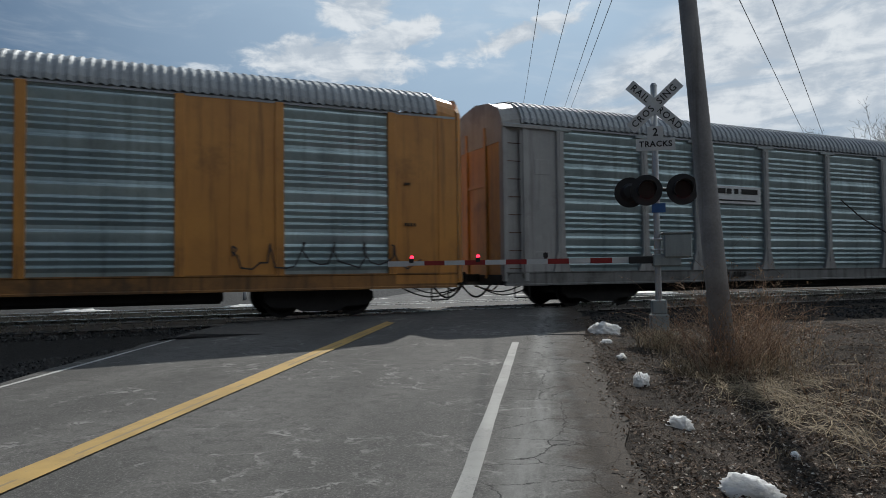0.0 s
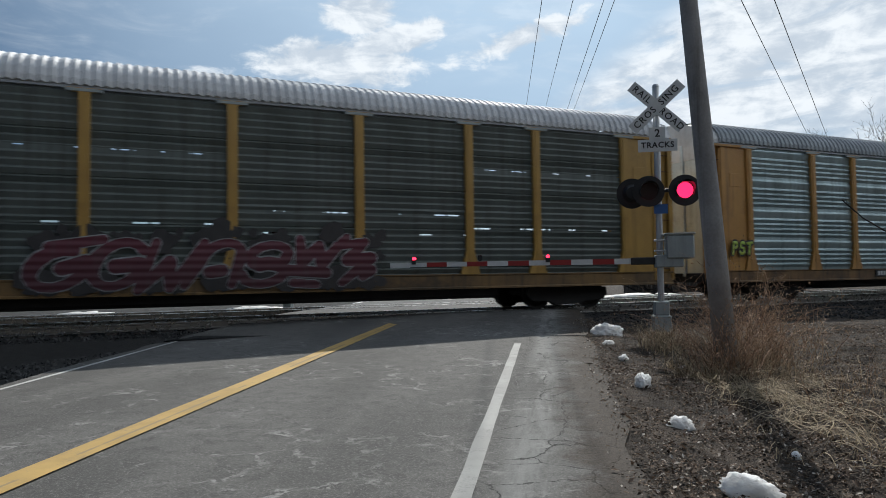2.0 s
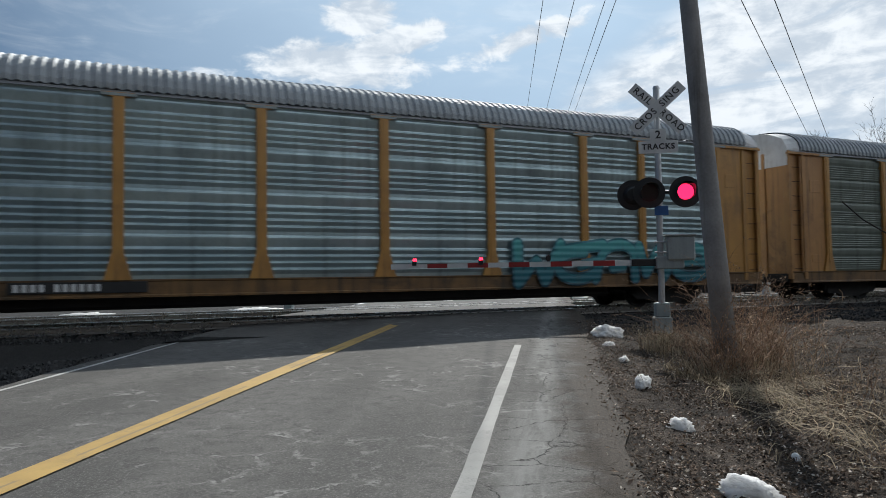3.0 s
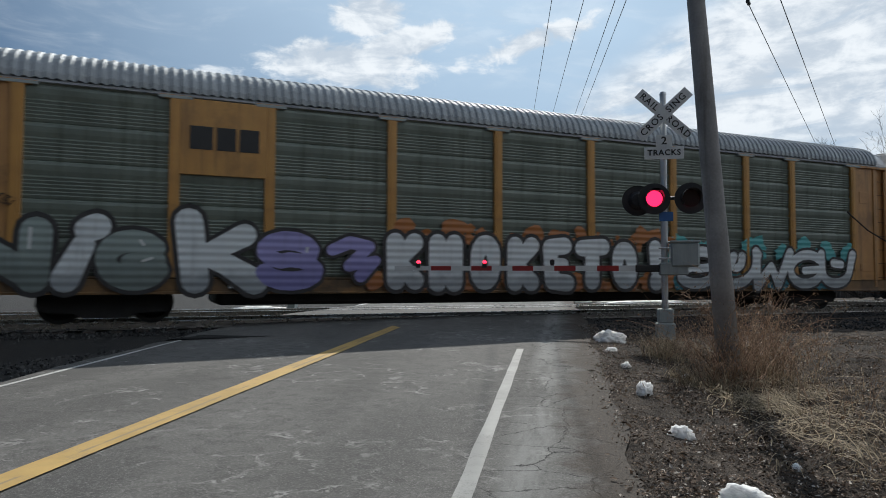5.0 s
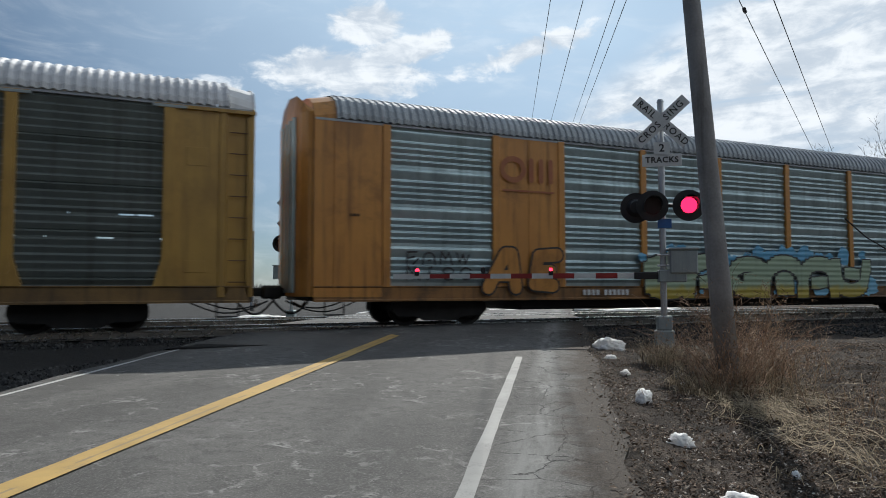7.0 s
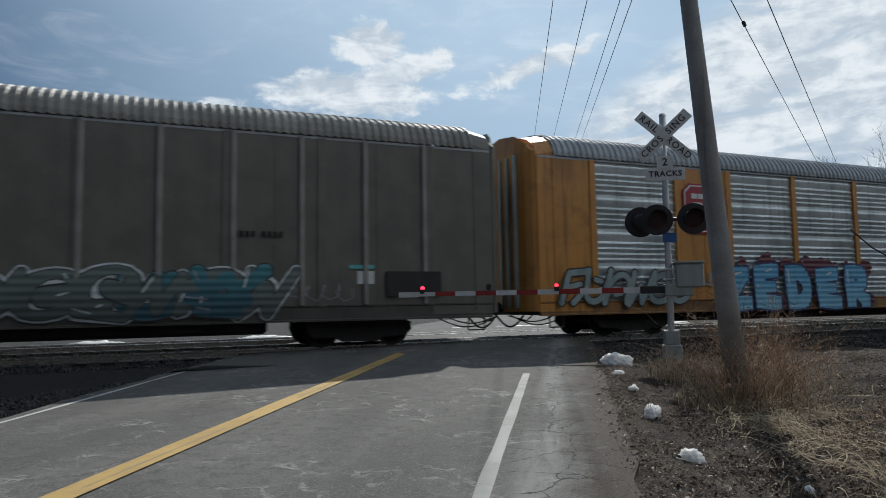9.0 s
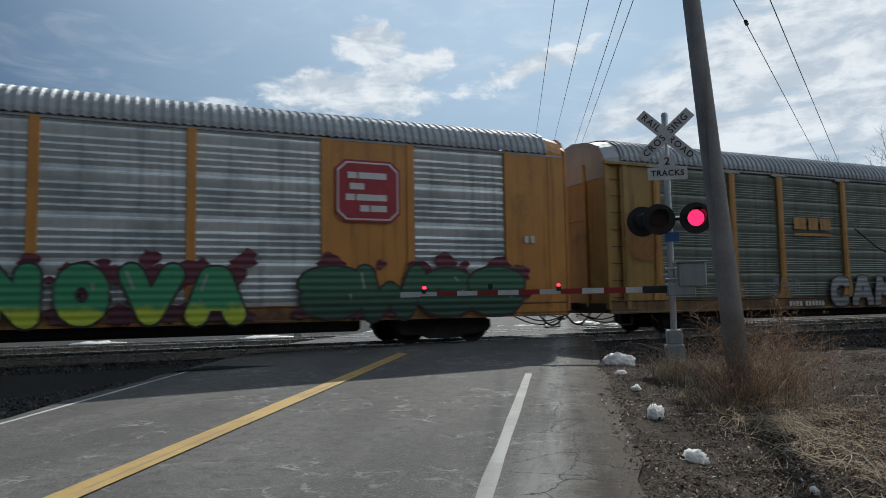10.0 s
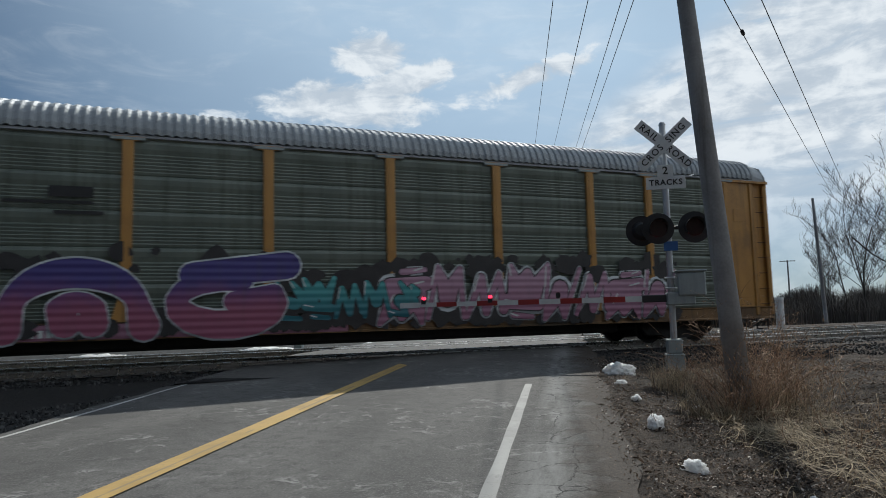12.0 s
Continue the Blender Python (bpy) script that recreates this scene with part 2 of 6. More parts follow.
M = {
    "orange": material("orange_paint", (0.62, 0.29, 0.065), (0.52, 0.235, 0.055), 0.40, 0, 1.2, 30, 0.08, 0.7, (0.20, 0.09, 0.03), 0.55),
    "yellow": material("yellow_paint", (0.47, 0.285, 0.065), (0.39, 0.23, 0.055), 0.40, 0, 1.4, 30, 0.08, 0.7, (0.25, 0.14, 0.04), 0.55),
    "amber": material("amber_paint", (0.56, 0.30, 0.08), (0.47, 0.24, 0.065), 0.40, 0, 1.4, 30, 0.08, 0.7, (0.22, 0.12, 0.05), 0.55),
    "grey": material("grey_wagon_paint", (0.41, 0.41, 0.395), (0.33, 0.33, 0.32), 0.5, 0, 1.4, 30, 0.08, 0.7, (0.2, 0.19, 0.18), 0.55),
    "brown": material("brown_grey_paint", (0.165, 0.157, 0.132), (0.118, 0.113, 0.096), 0.5, 0, 1.4, 30, 0.08, 0.3, (0.1, 0.09, 0.08), 0.25),
    "dull_yellow": material("dull_yellow_paint", (0.40, 0.245, 0.06), (0.31, 0.19, 0.05), 0.45, 0, 1.4, 30, 0.08, 0.7, (0.14, 0.09, 0.03), 0.65),
    "tan": material("brownish_amber_paint", (0.54, 0.285, 0.095), (0.43, 0.215, 0.075), 0.45, 0, 1.4, 30, 0.08, 0.7, (0.15, 0.08, 0.04), 0.6),
    "orange_sill": material("grimy_orange_sill", (0.36, 0.17, 0.045), (0.20, 0.10, 0.035), 0.6, 0, 1.2, 30, 0.1, 0.8, (0.07, 0.045, 0.025), 0.75),
    "yellow_sill": material("grimy_yellow_sill", (0.24, 0.14, 0.045), (0.13, 0.08, 0.035), 0.6, 0, 1.2, 30, 0.1, 0.8, (0.05, 0.038, 0.025), 0.8),
    "amber_sill": material("grimy_amber_sill", (0.25, 0.135, 0.045), (0.13, 0.075, 0.035), 0.6, 0, 1.2, 30, 0.1, 0.8, (0.05, 0.038, 0.025), 0.8),
    "grey_sill": material("grimy_grey_sill", (0.24, 0.24, 0.23), (0.15, 0.15, 0.145), 0.6, 0, 1.2, 30, 0.1, 0.8, (0.07, 0.065, 0.06), 0.75),
    "brown_sill": material("grimy_brown_sill", (0.09, 0.085, 0.072), (0.06, 0.057, 0.05), 0.6, 0, 1.2, 30, 0.1, 0.5, (0.04, 0.036, 0.03), 0.6),
    "zinc": material("galvanized_steel", (0.46, 0.57, 0.59), (0.32, 0.41, 0.43), 0.36, 0.62, 1.1, 26, 0.06, 0.38, (0.10, 0.125, 0.135), 0.35),
    "zinc_pale": material("pale_galvanized_steel", (0.72, 0.77, 0.78), (0.55, 0.61, 0.62), 0.42, 0.5, 1.6, 26, 0.06, 0.45, (0.17, 0.21, 0.225), 0.4),
    "brownpost": material("worn_post_paint", (0.33, 0.325, 0.295), (0.23, 0.22, 0.195), 0.55, 0, 1.4, 30, 0.08, 0.4, (0.1, 0.09, 0.08), 0.3),
    "screen": material("weathered_dark_screen", (0.130, 0.150, 0.140), (0.095, 0.112, 0.104), 0.5, 0.2, 0.9, 24, 0.06, 0.5, (0.05, 0.055, 0.045), 0.35),
    "screen_green": material("green_grey_screen", (0.195, 0.226, 0.192), (0.138, 0.163, 0.138), 0.46, 0.15, 0.9, 24, 0.06, 0.6, (0.07, 0.08, 0.06), 0.35),
    "roof": material("galvanized_roof", (0.43, 0.46, 0.48), (0.34, 0.365, 0.38), 0.62, 0.25, 1.6, 40, 0.05, 0.3, (0.25, 0.26, 0.26), 0.25),
    "roof_white": material("whitish_roof", (0.74, 0.75, 0.76), (0.62, 0.63, 0.64), 0.6, 0.0, 1.6, 40, 0.05, 0.3, (0.3, 0.3, 0.3), 0.25),
    "white": material("white_paint", (0.78, 0.78, 0.77), (0.68, 0.68, 0.67), 0.5, 0, 2.0, 40, 0.05, 0.35, (0.3, 0.28, 0.25), 0.3),
    "iron": material("grimy_black_iron", (0.030, 0.028, 0.026), (0.018, 0.017, 0.016), 0.7, 0.2, 3.0, 50, 0.3),
    "rubber": material("black_rubber", (0.02, 0.02, 0.02), None, 0.6),
    "blackpaint": material("black_spray", (0.025, 0.024, 0.026), (0.045, 0.042, 0.042), 0.5),
    "rail": material("worn_rail_steel", (0.55, 0.54, 0.52), (0.42, 0.40, 0.38), 0.28, 0.9, 6.0, 80, 0.05),
    "rust": material("rusty_steel", (0.16, 0.085, 0.05), (0.09, 0.055, 0.04), 0.8, 0.2, 5.0, 60, 0.3),
    "tie": material("creosoted_tie", (0.075, 0.06, 0.05), (0.045, 0.038, 0.034), 0.9, 0, 4.0, 60, 0.5, 0, None, 0, 0.4),
    "alu": material("dull_aluminium", (0.56, 0.58, 0.60), (0.46, 0.48, 0.50), 0.42, 0.7, 3.0, 40, 0.08),
    "greybox": material("grey_enclosure_paint", (0.36, 0.40, 0.40), (0.29, 0.33, 0.33), 0.5, 0.1, 3.0, 40, 0.06, 0.3),
    "hood": material("matt_black_paint", (0.018, 0.018, 0.019), (0.028, 0.028, 0.028), 0.55),
    "lens": material("lit_red_lens", (0.5, 0.01, 0.02), (0.45, 0.01, 0.02), 0.3, glow=(1.0, 0.015, 0.075, 2.6)),
    "dark_lens": material("unlit_lens_flap", (0.035, 0.010, 0.012), (0.025, 0.008, 0.01), 0.12),
    "bead": material("lit_red_bead", (0.5, 0.01, 0.02), None, 0.3, glow=(1.0, 0.02, 0.05, 5.0)),
    "red": material("red_reflective_sheet", (0.36, 0.030, 0.028), (0.28, 0.025, 0.025), 0.4),
    "sheet": material("white_reflective_sheet", (0.74, 0.75, 0.74), (0.64, 0.65, 0.64), 0.42, 0, 6.0, 60, 0.03),
    "blue": material("blue_sign", (0.05, 0.16, 0.42), (0.04, 0.13, 0.36), 0.4),
    "navy": material("navy_paint", (0.035, 0.05, 0.16), (0.03, 0.04, 0.12), 0.45),
    "crimson": material("crimson_paint", (0.40, 0.035, 0.05), (0.33, 0.03, 0.045), 0.45),
    "dullred": material("faded_red_paint", (0.34, 0.10, 0.045), (0.40, 0.15, 0.05), 0.5),
    "pole": material("weathered_pole_wood", (0.36, 0.355, 0.35), (0.23, 0.226, 0.222), 0.85, 0, 2.0, 30, 0.5, 0.6, (0.09, 0.08, 0.07)),
    "wire": material("dark_cable", (0.03, 0.03, 0.032), None, 0.5),
    "bark": material("grey_bark", (0.060, 0.053, 0.046), (0.036, 0.032, 0.028), 0.9, 0, 4.0, 30, 0.4),
    "snow": material("old_snow", (0.92, 0.90, 0.86), (0.84, 0.82, 0.78), 0.6, 0, 9.0, 60, 0.5, 0, (0.50, 0.46, 0.40), 0.3, scatter=0.8),
    "teal": layered("teal_spray", (0.10, 0.42, 0.42), (0.03, 0.16, 0.20), 0.9, 1.9),
    "tealdark": layered("dark_teal_spray", (0.07, 0.25, 0.29), (0.02, 0.07, 0.10), 0.8, 2.0),
    "silver": layered("silver_spray", (0.66, 0.70, 0.71), (0.30, 0.325, 0.34), 0.85, 1.25),
    "pale": layered("pale_spray", (0.33, 0.35, 0.355), (0.20, 0.21, 0.215), 0.6, 1.8),
    "faint": layered("thin_grey_spray", (0.20, 0.215, 0.205), (0.15, 0.16, 0.15), 0.6, 1.8),
    "smoke": layered("smoky_green_grey_spray", (0.15, 0.185, 0.175), (0.06, 0.075, 0.072), 0.7, 1.7),
    "violet": layered("violet_spray", (0.33, 0.31, 0.60), (0.20, 0.19, 0.42), 0.9, 1.6),
    "purple": layered("purple_to_pink_spray", (0.075, 0.06, 0.24), (0.34, 0.10, 0.17), 1.05, 1.95),
    "pink": layered("pink_spray", (0.50, 0.30, 0.40), (0.36, 0.16, 0.24), 0.8, 2.1),
    "skyblue": layered("blue_spray", (0.13, 0.40, 0.62), (0.22, 0.50, 0.68), 0.8, 1.7),
    "green": layered("green_to_yellow_spray", (0.05, 0.30, 0.14), (0.50, 0.60, 0.05), 0.85, 1.05),
    "darkgreen": layered("dark_green_spray", (0.045, 0.15, 0.085), (0.02, 0.07, 0.045), 0.8, 1.6),
    "lime": layered("olive_spray", (0.34, 0.44, 0.30), (0.46, 0.36, 0.06), 0.8, 1.05),
    "maroon": layered("maroon_spray", (0.13, 0.028, 0.045), (0.075, 0.022, 0.032), 0.8, 2.0),
    "acid": layered("yellow_green_spray", (0.42, 0.58, 0.08), (0.46, 0.50, 0.06), 1.2, 1.9),
    "greygreen": layered("grey_green_spray", (0.30, 0.36, 0.34), (0.15, 0.18, 0.17), 0.8, 1.8),
    "rustspray": layered("orange_brown_spray", (0.40, 0.15, 0.04), (0.28, 0.10, 0.03), 0.6, 1.2),
}


# ---- mesh helpers
def mesh_of(bm, name, mat, smooth=False):
    me = bpy.data.meshes.new(name)
    bmesh.ops.recalc_face_normals(bm, faces=bm.faces)
    bm.to_mesh(me)
    bm.free()
    if smooth:
        me.shade_smooth()
    me.materials.append(M[mat] if isinstance(mat, str) else mat)
    return me


def part(name, bm, mat, parent=None, label="", m=None, smooth=False):
    """Links a bmesh (or a finished mesh) as one object, under a thing or a part."""
    me = bm if isinstance(bm, bpy.types.Mesh) else mesh_of(bm, name, mat, smooth)
    ob = new(name, me)
    if parent:
        ob.parent = parent
    if m is not None:
        ob.matrix_basis = m
    if label:
        ob["label"] = label
    return ob


def thing(name, label, category, group="", m=None, kind=""):
    ob = tagged(new(name), label, category, group, kind)
    ob.empty_display_size = 0.2
    if m is not None:
        ob.matrix_basis = m
    return ob


def add_box(bm, x0, x1, y0, y1, z0, z1, bevel=0.0):
    r = bmesh.ops.create_cube(bm, size=1.0)
    vs = r["verts"]
    for v in vs:
        v.co = Vector((x0 + (v.co.x + 0.5) * (x1 - x0), y0 + (v.co.y + 0.5) * (y1 - y0), z0 + (v.co.z + 0.5) * (z1 - z0)))
    if bevel:
        es = list({e for v in vs for e in v.link_edges})
        bmesh.ops.bevel(bm, geom=es, offset=bevel, segments=1, affect="EDGES")
    return bm


def box(x0, x1, y0, y1, z0, z1, bevel=0.0):
    return add_box(bmesh.new(), x0, x1, y0, y1, z0, z1, bevel)


def add_tube(bm, a, b, r0, r1=None, n=10, caps=True):
    a, b = Vector(a), Vector(b)
    r1 = r0 if r1 is None else r1
    q = (b - a).to_track_quat("Z", "Y")
    rings = []
    for p, r in ((a, r0), (b, r1)):
        rings.append([bm.verts.new(p + q @ Vector((r * math.cos(2 * math.pi * i / n), r * math.sin(2 * math.pi * i / n), 0))) for i in range(n)])
    for i in range(n):
        bm.faces.new((rings[0][i], rings[0][(i + 1) % n], rings[1][(i + 1) % n], rings[1][i]))
    if caps:
        bm.faces.new(rings[0][::-1])
        bm.faces.new(rings[1])
    return bm


def tube(a, b, r0, r1=None, n=10):
    return add_tube(bmesh.new(), a, b, r0, r1, n)


def path_tube(points, r, n=6):
    bm = bmesh.new()
    for a, b in zip(points, points[1:]):
        add_tube(bm, a, b, r, r, n, False)
    return bm


def extruded(profile, x0, x1, closed=False):
    """A profile of (y, z) points drawn out along x."""
    bm = bmesh.new()
    a = [bm.verts.new((x0, y, z)) for y, z in profile]
    b = [bm.verts.new((x1, y, z)) for y, z in profile]
    k = len(profile)
    for i in range(k if closed else k - 1):
        j = (i + 1) % k
        bm.faces.new((a[i], a[j], b[j], b[i]))
    if closed:
        bm.faces.new(a), bm.faces.new(b[::-1])
    return bm


def plate(points, y0, y1):
    """A flat outline of (x, z) points with a thickness from y0 to y1."""
    bm = bmesh.new()
    f = [bm.verts.new((x, y0, z)) for x, z in points]
    b = [bm.verts.new((x, y1, z)) for x, z in points]
    bm.faces.new(f), bm.faces.new(b[::-1])
    k = len(points)
    for i in range(k):
        bm.faces.new((f[i], f[(i + 1) % k], b[(i + 1) % k], b[i]))
    return bm


def lettering(text, size, depth, fat=0.0, spacing=1.0):
    """A mesh of built-in letters in the x-z plane, facing -y, centred."""
    cu = bpy.data.curves.new("letters", "FONT")
    cu.body, cu.size, cu.extrude, cu.offset, cu.align_x, cu.align_y, cu.resolution_u = text, size, depth, fat, "CENTER", "CENTER", 3
    cu.space_character = spacing
    ob = bpy.data.objects.new("letters", cu)
    scene.collection.objects.link(ob)
    me = bpy.data.meshes.new_from_object(ob.evaluated_get(bpy.context.evaluated_depsgraph_get()))
    bpy.data.objects.remove(ob)
    bpy.data.curves.remove(cu)
    me.transform(Matrix.Rotation(radians(90), 4, "X"))
    return me


# ---- wagons: local x from -BODY (front) to 0 (rear), y = -1.525 at the near side, z = 0 on the rails
BAY0, BAYN = 1.766, 1.988
BAYA = (BODY - 2 * BAY0 - 2 * BAYN) / 7
POSTS = [BAY0]
for step in (BAYA, BAYN, BAYA, BAYA, BAYA, BAYA, BAYA, BAYN, BAYA):
    POSTS.append(POSTS[-1] + step)
POSTS_BOX = [1.75, 4.44, 6.54, 9.45, 12.40, 15.29, 18.17, 20.94, 22.93, 25.90]
SIDE = -1.525
MESHES = {}


def shared(key, make):
    """A mesh that is built once and used by all alike parts."""
    if key not in MESHES:
        MESHES[key] = make()
    return MESHES[key]


def rib_profile(style):
    """Height profile of a side panel, from bottom to top, as (y, z)."""
    out = [(SIDE + 0.065, 0.97)]
    z0, z1 = 0.99, 4.80
    if style == "grouped":
        period = (z1 - z0) / 4
        for k in range(4):
            for i in range(4):
                z = z0 + k * period + 0.06 + i * 0.150
                out += [(SIDE + 0.060, z), (SIDE + 0.018, z + 0.092), (SIDE + 0.020, z + 0.102), (SIDE + 0.058, z + 0.136)]
            z = z0 + k * period + 0.70
            out += [(SIDE + 0.066, z - 0.03), (SIDE + 0.046, z + 0.05), (SIDE + 0.030, z + 0.13), (SIDE + 0.026, z + 0.17), (SIDE + 0.034, z + 0.205), (SIDE + 0.058, z + 0.235)]
    elif style == "banded":
        tier = (z1 - z0) / 5
        for k in range(5):
            z = z0 + k * tier
            for i in range(6):
                d = 0.050 - 0.004 * i
                out += [(SIDE + d, z + 0.072 * i), (SIDE + d - 0.016, z + 0.072 * i + 0.050)]
            out += [(SIDE + 0.056, z + 0.45), (SIDE + 0.030, z + 0.55), (SIDE + 0.020, z + 0.66), (SIDE + 0.034, z + 0.72), (SIDE + 0.064, z + 0.745)]
    else:
        n = 24
        for i in range(n):
            z = z0 + (z1 - z0) * i / n
            deep = 0.075 if i % 6 == 0 and style == "seamed" else 0.05
            out += [(SIDE + deep, z), (SIDE + 0.018, z + 0.105), (SIDE + 0.020, z + 0.113), (SIDE + deep - 0.004, z + (0.138 if i % 3 else 0.150))]
    out.append((SIDE + 0.05, 4.83))
    return out


def slit_panel(w, mat, variant):
    """A dark screen with two rows of narrow open slits."""
    rnd = random.Random(variant)
    prof = rib_profile("seamed")
    rows = ((1.93, 0.035), (2.42, 0.035)) if variant % 2 else ((2.10, 0.04), (3.62, 0.025))
    bm = bmesh.new()
    cuts = [0.0] + [z for z, _ in rows] + [9.0]
    for lo, hi, k in zip(cuts, cuts[1:], range(9)):
        lo2 = lo + (rows[k - 1][1] if k else 0)
        pts = [(y, z) for y, z in prof if lo2 < z < hi]
        if k:
            pts = [(SIDE + 0.05, lo2)] + pts
        if hi < 5:
            pts = pts + [(SIDE + 0.05, hi)]
        aa = [bm.verts.new((-w, y, z)) for y, z in pts]
        bb = [bm.verts.new((0, y, z)) for y, z in pts]
        for i in range(len(pts) - 1):
            bm.faces.new((aa[i], aa[i + 1], bb[i + 1], bb[i]))
    for z, h in rows:
        x = -w
        while x < 0:
            x2 = min(0.0, x + rnd.choice((0.05, 0.09, 0.5, 0.9)))
            bm.faces.new([bm.verts.new(p) for p in ((x, SIDE + 0.05, z), (x2, SIDE + 0.05, z), (x2, SIDE + 0.05, z + h), (x, SIDE + 0.05, z + h))])
            x = x2 + rnd.choice((0.03, 0.07, 0.16, 0.3))
    return mesh_of(bm, "panel", mat)


def roof_mesh(mat):
    prof = [(-1.56, 4.88), (-1.565, 5.0), (-1.50, 5.18), (-1.36, 5.36), (-1.12, 5.50), (-0.75, 5.62), (-0.35, 5.70), (0, 5.73)]
    prof += [(-y, z) for y, z in prof[-2::-1]]
    bm = bmesh.new()
    n, rows = 136, []
    for i in range(n):
        x = -BODY + 0.55 + (BODY - 1.1) * i / n
        w = (BODY - 1.1) / n
        for dx, h in ((0.0, 0.0), (0.40, 0.0), (0.54, 0.026), (0.86, 0.026)):
            rows.append([bm.verts.new((x + dx * w, y * (1 + h / 1.6), z + h)) for y, z in prof])
    for a, b in zip(rows, rows[1:]):
        for i in range(len(prof) - 1):
            bm.faces.new((a[i], a[i + 1], b[i + 1], b[i]))
    return mesh_of(bm, "roof", mat)


def roof_end_mesh(mat, x0, x1, slope):
    """The plain cap that closes the roof at an end; the end at x1 is lower by slope."""
    prof = [(-1.53, 4.86), (-1.53, 5.0), (-1.46, 5.17), (-1.32, 5.35), (-1.08, 5.49), (-0.7, 5.61), (0, 5.71), (0.7, 5.61), (1.08, 5.49), (1.32, 5.35), (1.46, 5.17), (1.53, 5.0), (1.53, 4.86)]
    bm = bmesh.new()
    a = [bm.verts.new((x0, y, z)) for y, z in prof]
    b = [bm.verts.new((x1, y * 0.985, max(4.86, z - slope))) for y, z in prof]
    for i in range(len(prof)):
        j = (i + 1) % len(prof)
        bm.faces.new((a[i], a[j], b[j], b[i]))
    bm.faces.new(a), bm.faces.new(b[::-1])
    return mesh_of(bm, "roof_end", mat)


def wheel_mesh():
    bm = bmesh.new()
    prof = [(0.0, 0.10), (0.06, 0.09), (0.10, 0.13), (0.10, 0.33), (0.03, 0.37), (0.03, 0.42), (0.13, 0.425), (0.14, 0.45), (0.17, 0.45), (0.17, 0.36), (0.13, 0.32), (0.13, 0.12), (0.2, 0.1)]
    n, rings = 24, []
    for y, r in prof:
        rings.append([bm.verts.new((r * math.cos(2 * math.pi * i / n), y, r * math.sin(2 * math.pi * i / n))) for i in range(n)])
    for a, b in zip(rings, rings[1:]):
        for i in range(n):
            bm.faces.new((a[i], a[(i + 1) % n], b[(i + 1) % n], b[i]))
    bm.faces.new(rings[0])
    return mesh_of(bm, "wheel", "iron")


def side_frame_mesh():
    pts = [(-1.30, 0.36), (-1.15, 0.22), (-0.62, 0.20), (-0.42, 0.10), (0.42, 0.10), (0.62, 0.20), (1.15, 0.22), (1.30, 0.36), (1.28, 0.55), (0.75, 0.64), (0.35, 0.70), (-0.35, 0.70), (-0.75, 0.64), (-1.28, 0.55)]
    return mesh_of(plate(pts, -0.07, 0.07), "side_frame", "iron")


def truck(car, x):
    b = shared("bolster", lambda: mesh_of(add_box(box(-0.25, 0.25, -1.0, 1.0, 0.42, 0.66, 0.03), -0.45, 0.45, -0.5, 0.5, 0.6, 0.78, 0.02), "truck", "iron"))
    t = part("truck", b, None, car, "", pose(x, 0, 0))
    for y in (-1.02, 1.02):
        part("side_frame", shared("side_frame", side_frame_mesh), None, t, "", pose(0, y, 0))
    for dx in (-0.875, 0.875):
        for y, turn in ((-0.66, 180), (0.66, 0)):
            part("wheel", shared("wheel", wheel_mesh), None, t, "", pose(dx, y, 0.42, 0, 0, turn))
        part("axle", shared("axle", lambda: mesh_of(tube((0, -0.8, 0), (0, 0.8, 0), 0.09), "axle", "iron")), None, t, "", pose(dx, 0, 0.42))
    return t


def hose_points(x0, x1, y, z, drop, n=9):
    return [Vector((x0 + (x1 - x0) * i / n, y, z - drop * math.sin(math.pi * i / n))) for i in range(n + 1)]


# graffiti strokes in a cell of width 1 and height 1
def arc(cx, cz, rx, rz, a0, a1, n=9):
    return [(cx + rx * math.cos(radians(a0 + (a1 - a0) * i / n)), cz + rz * math.sin(radians(a0 + (a1 - a0) * i / n))) for i in range(n + 1)]


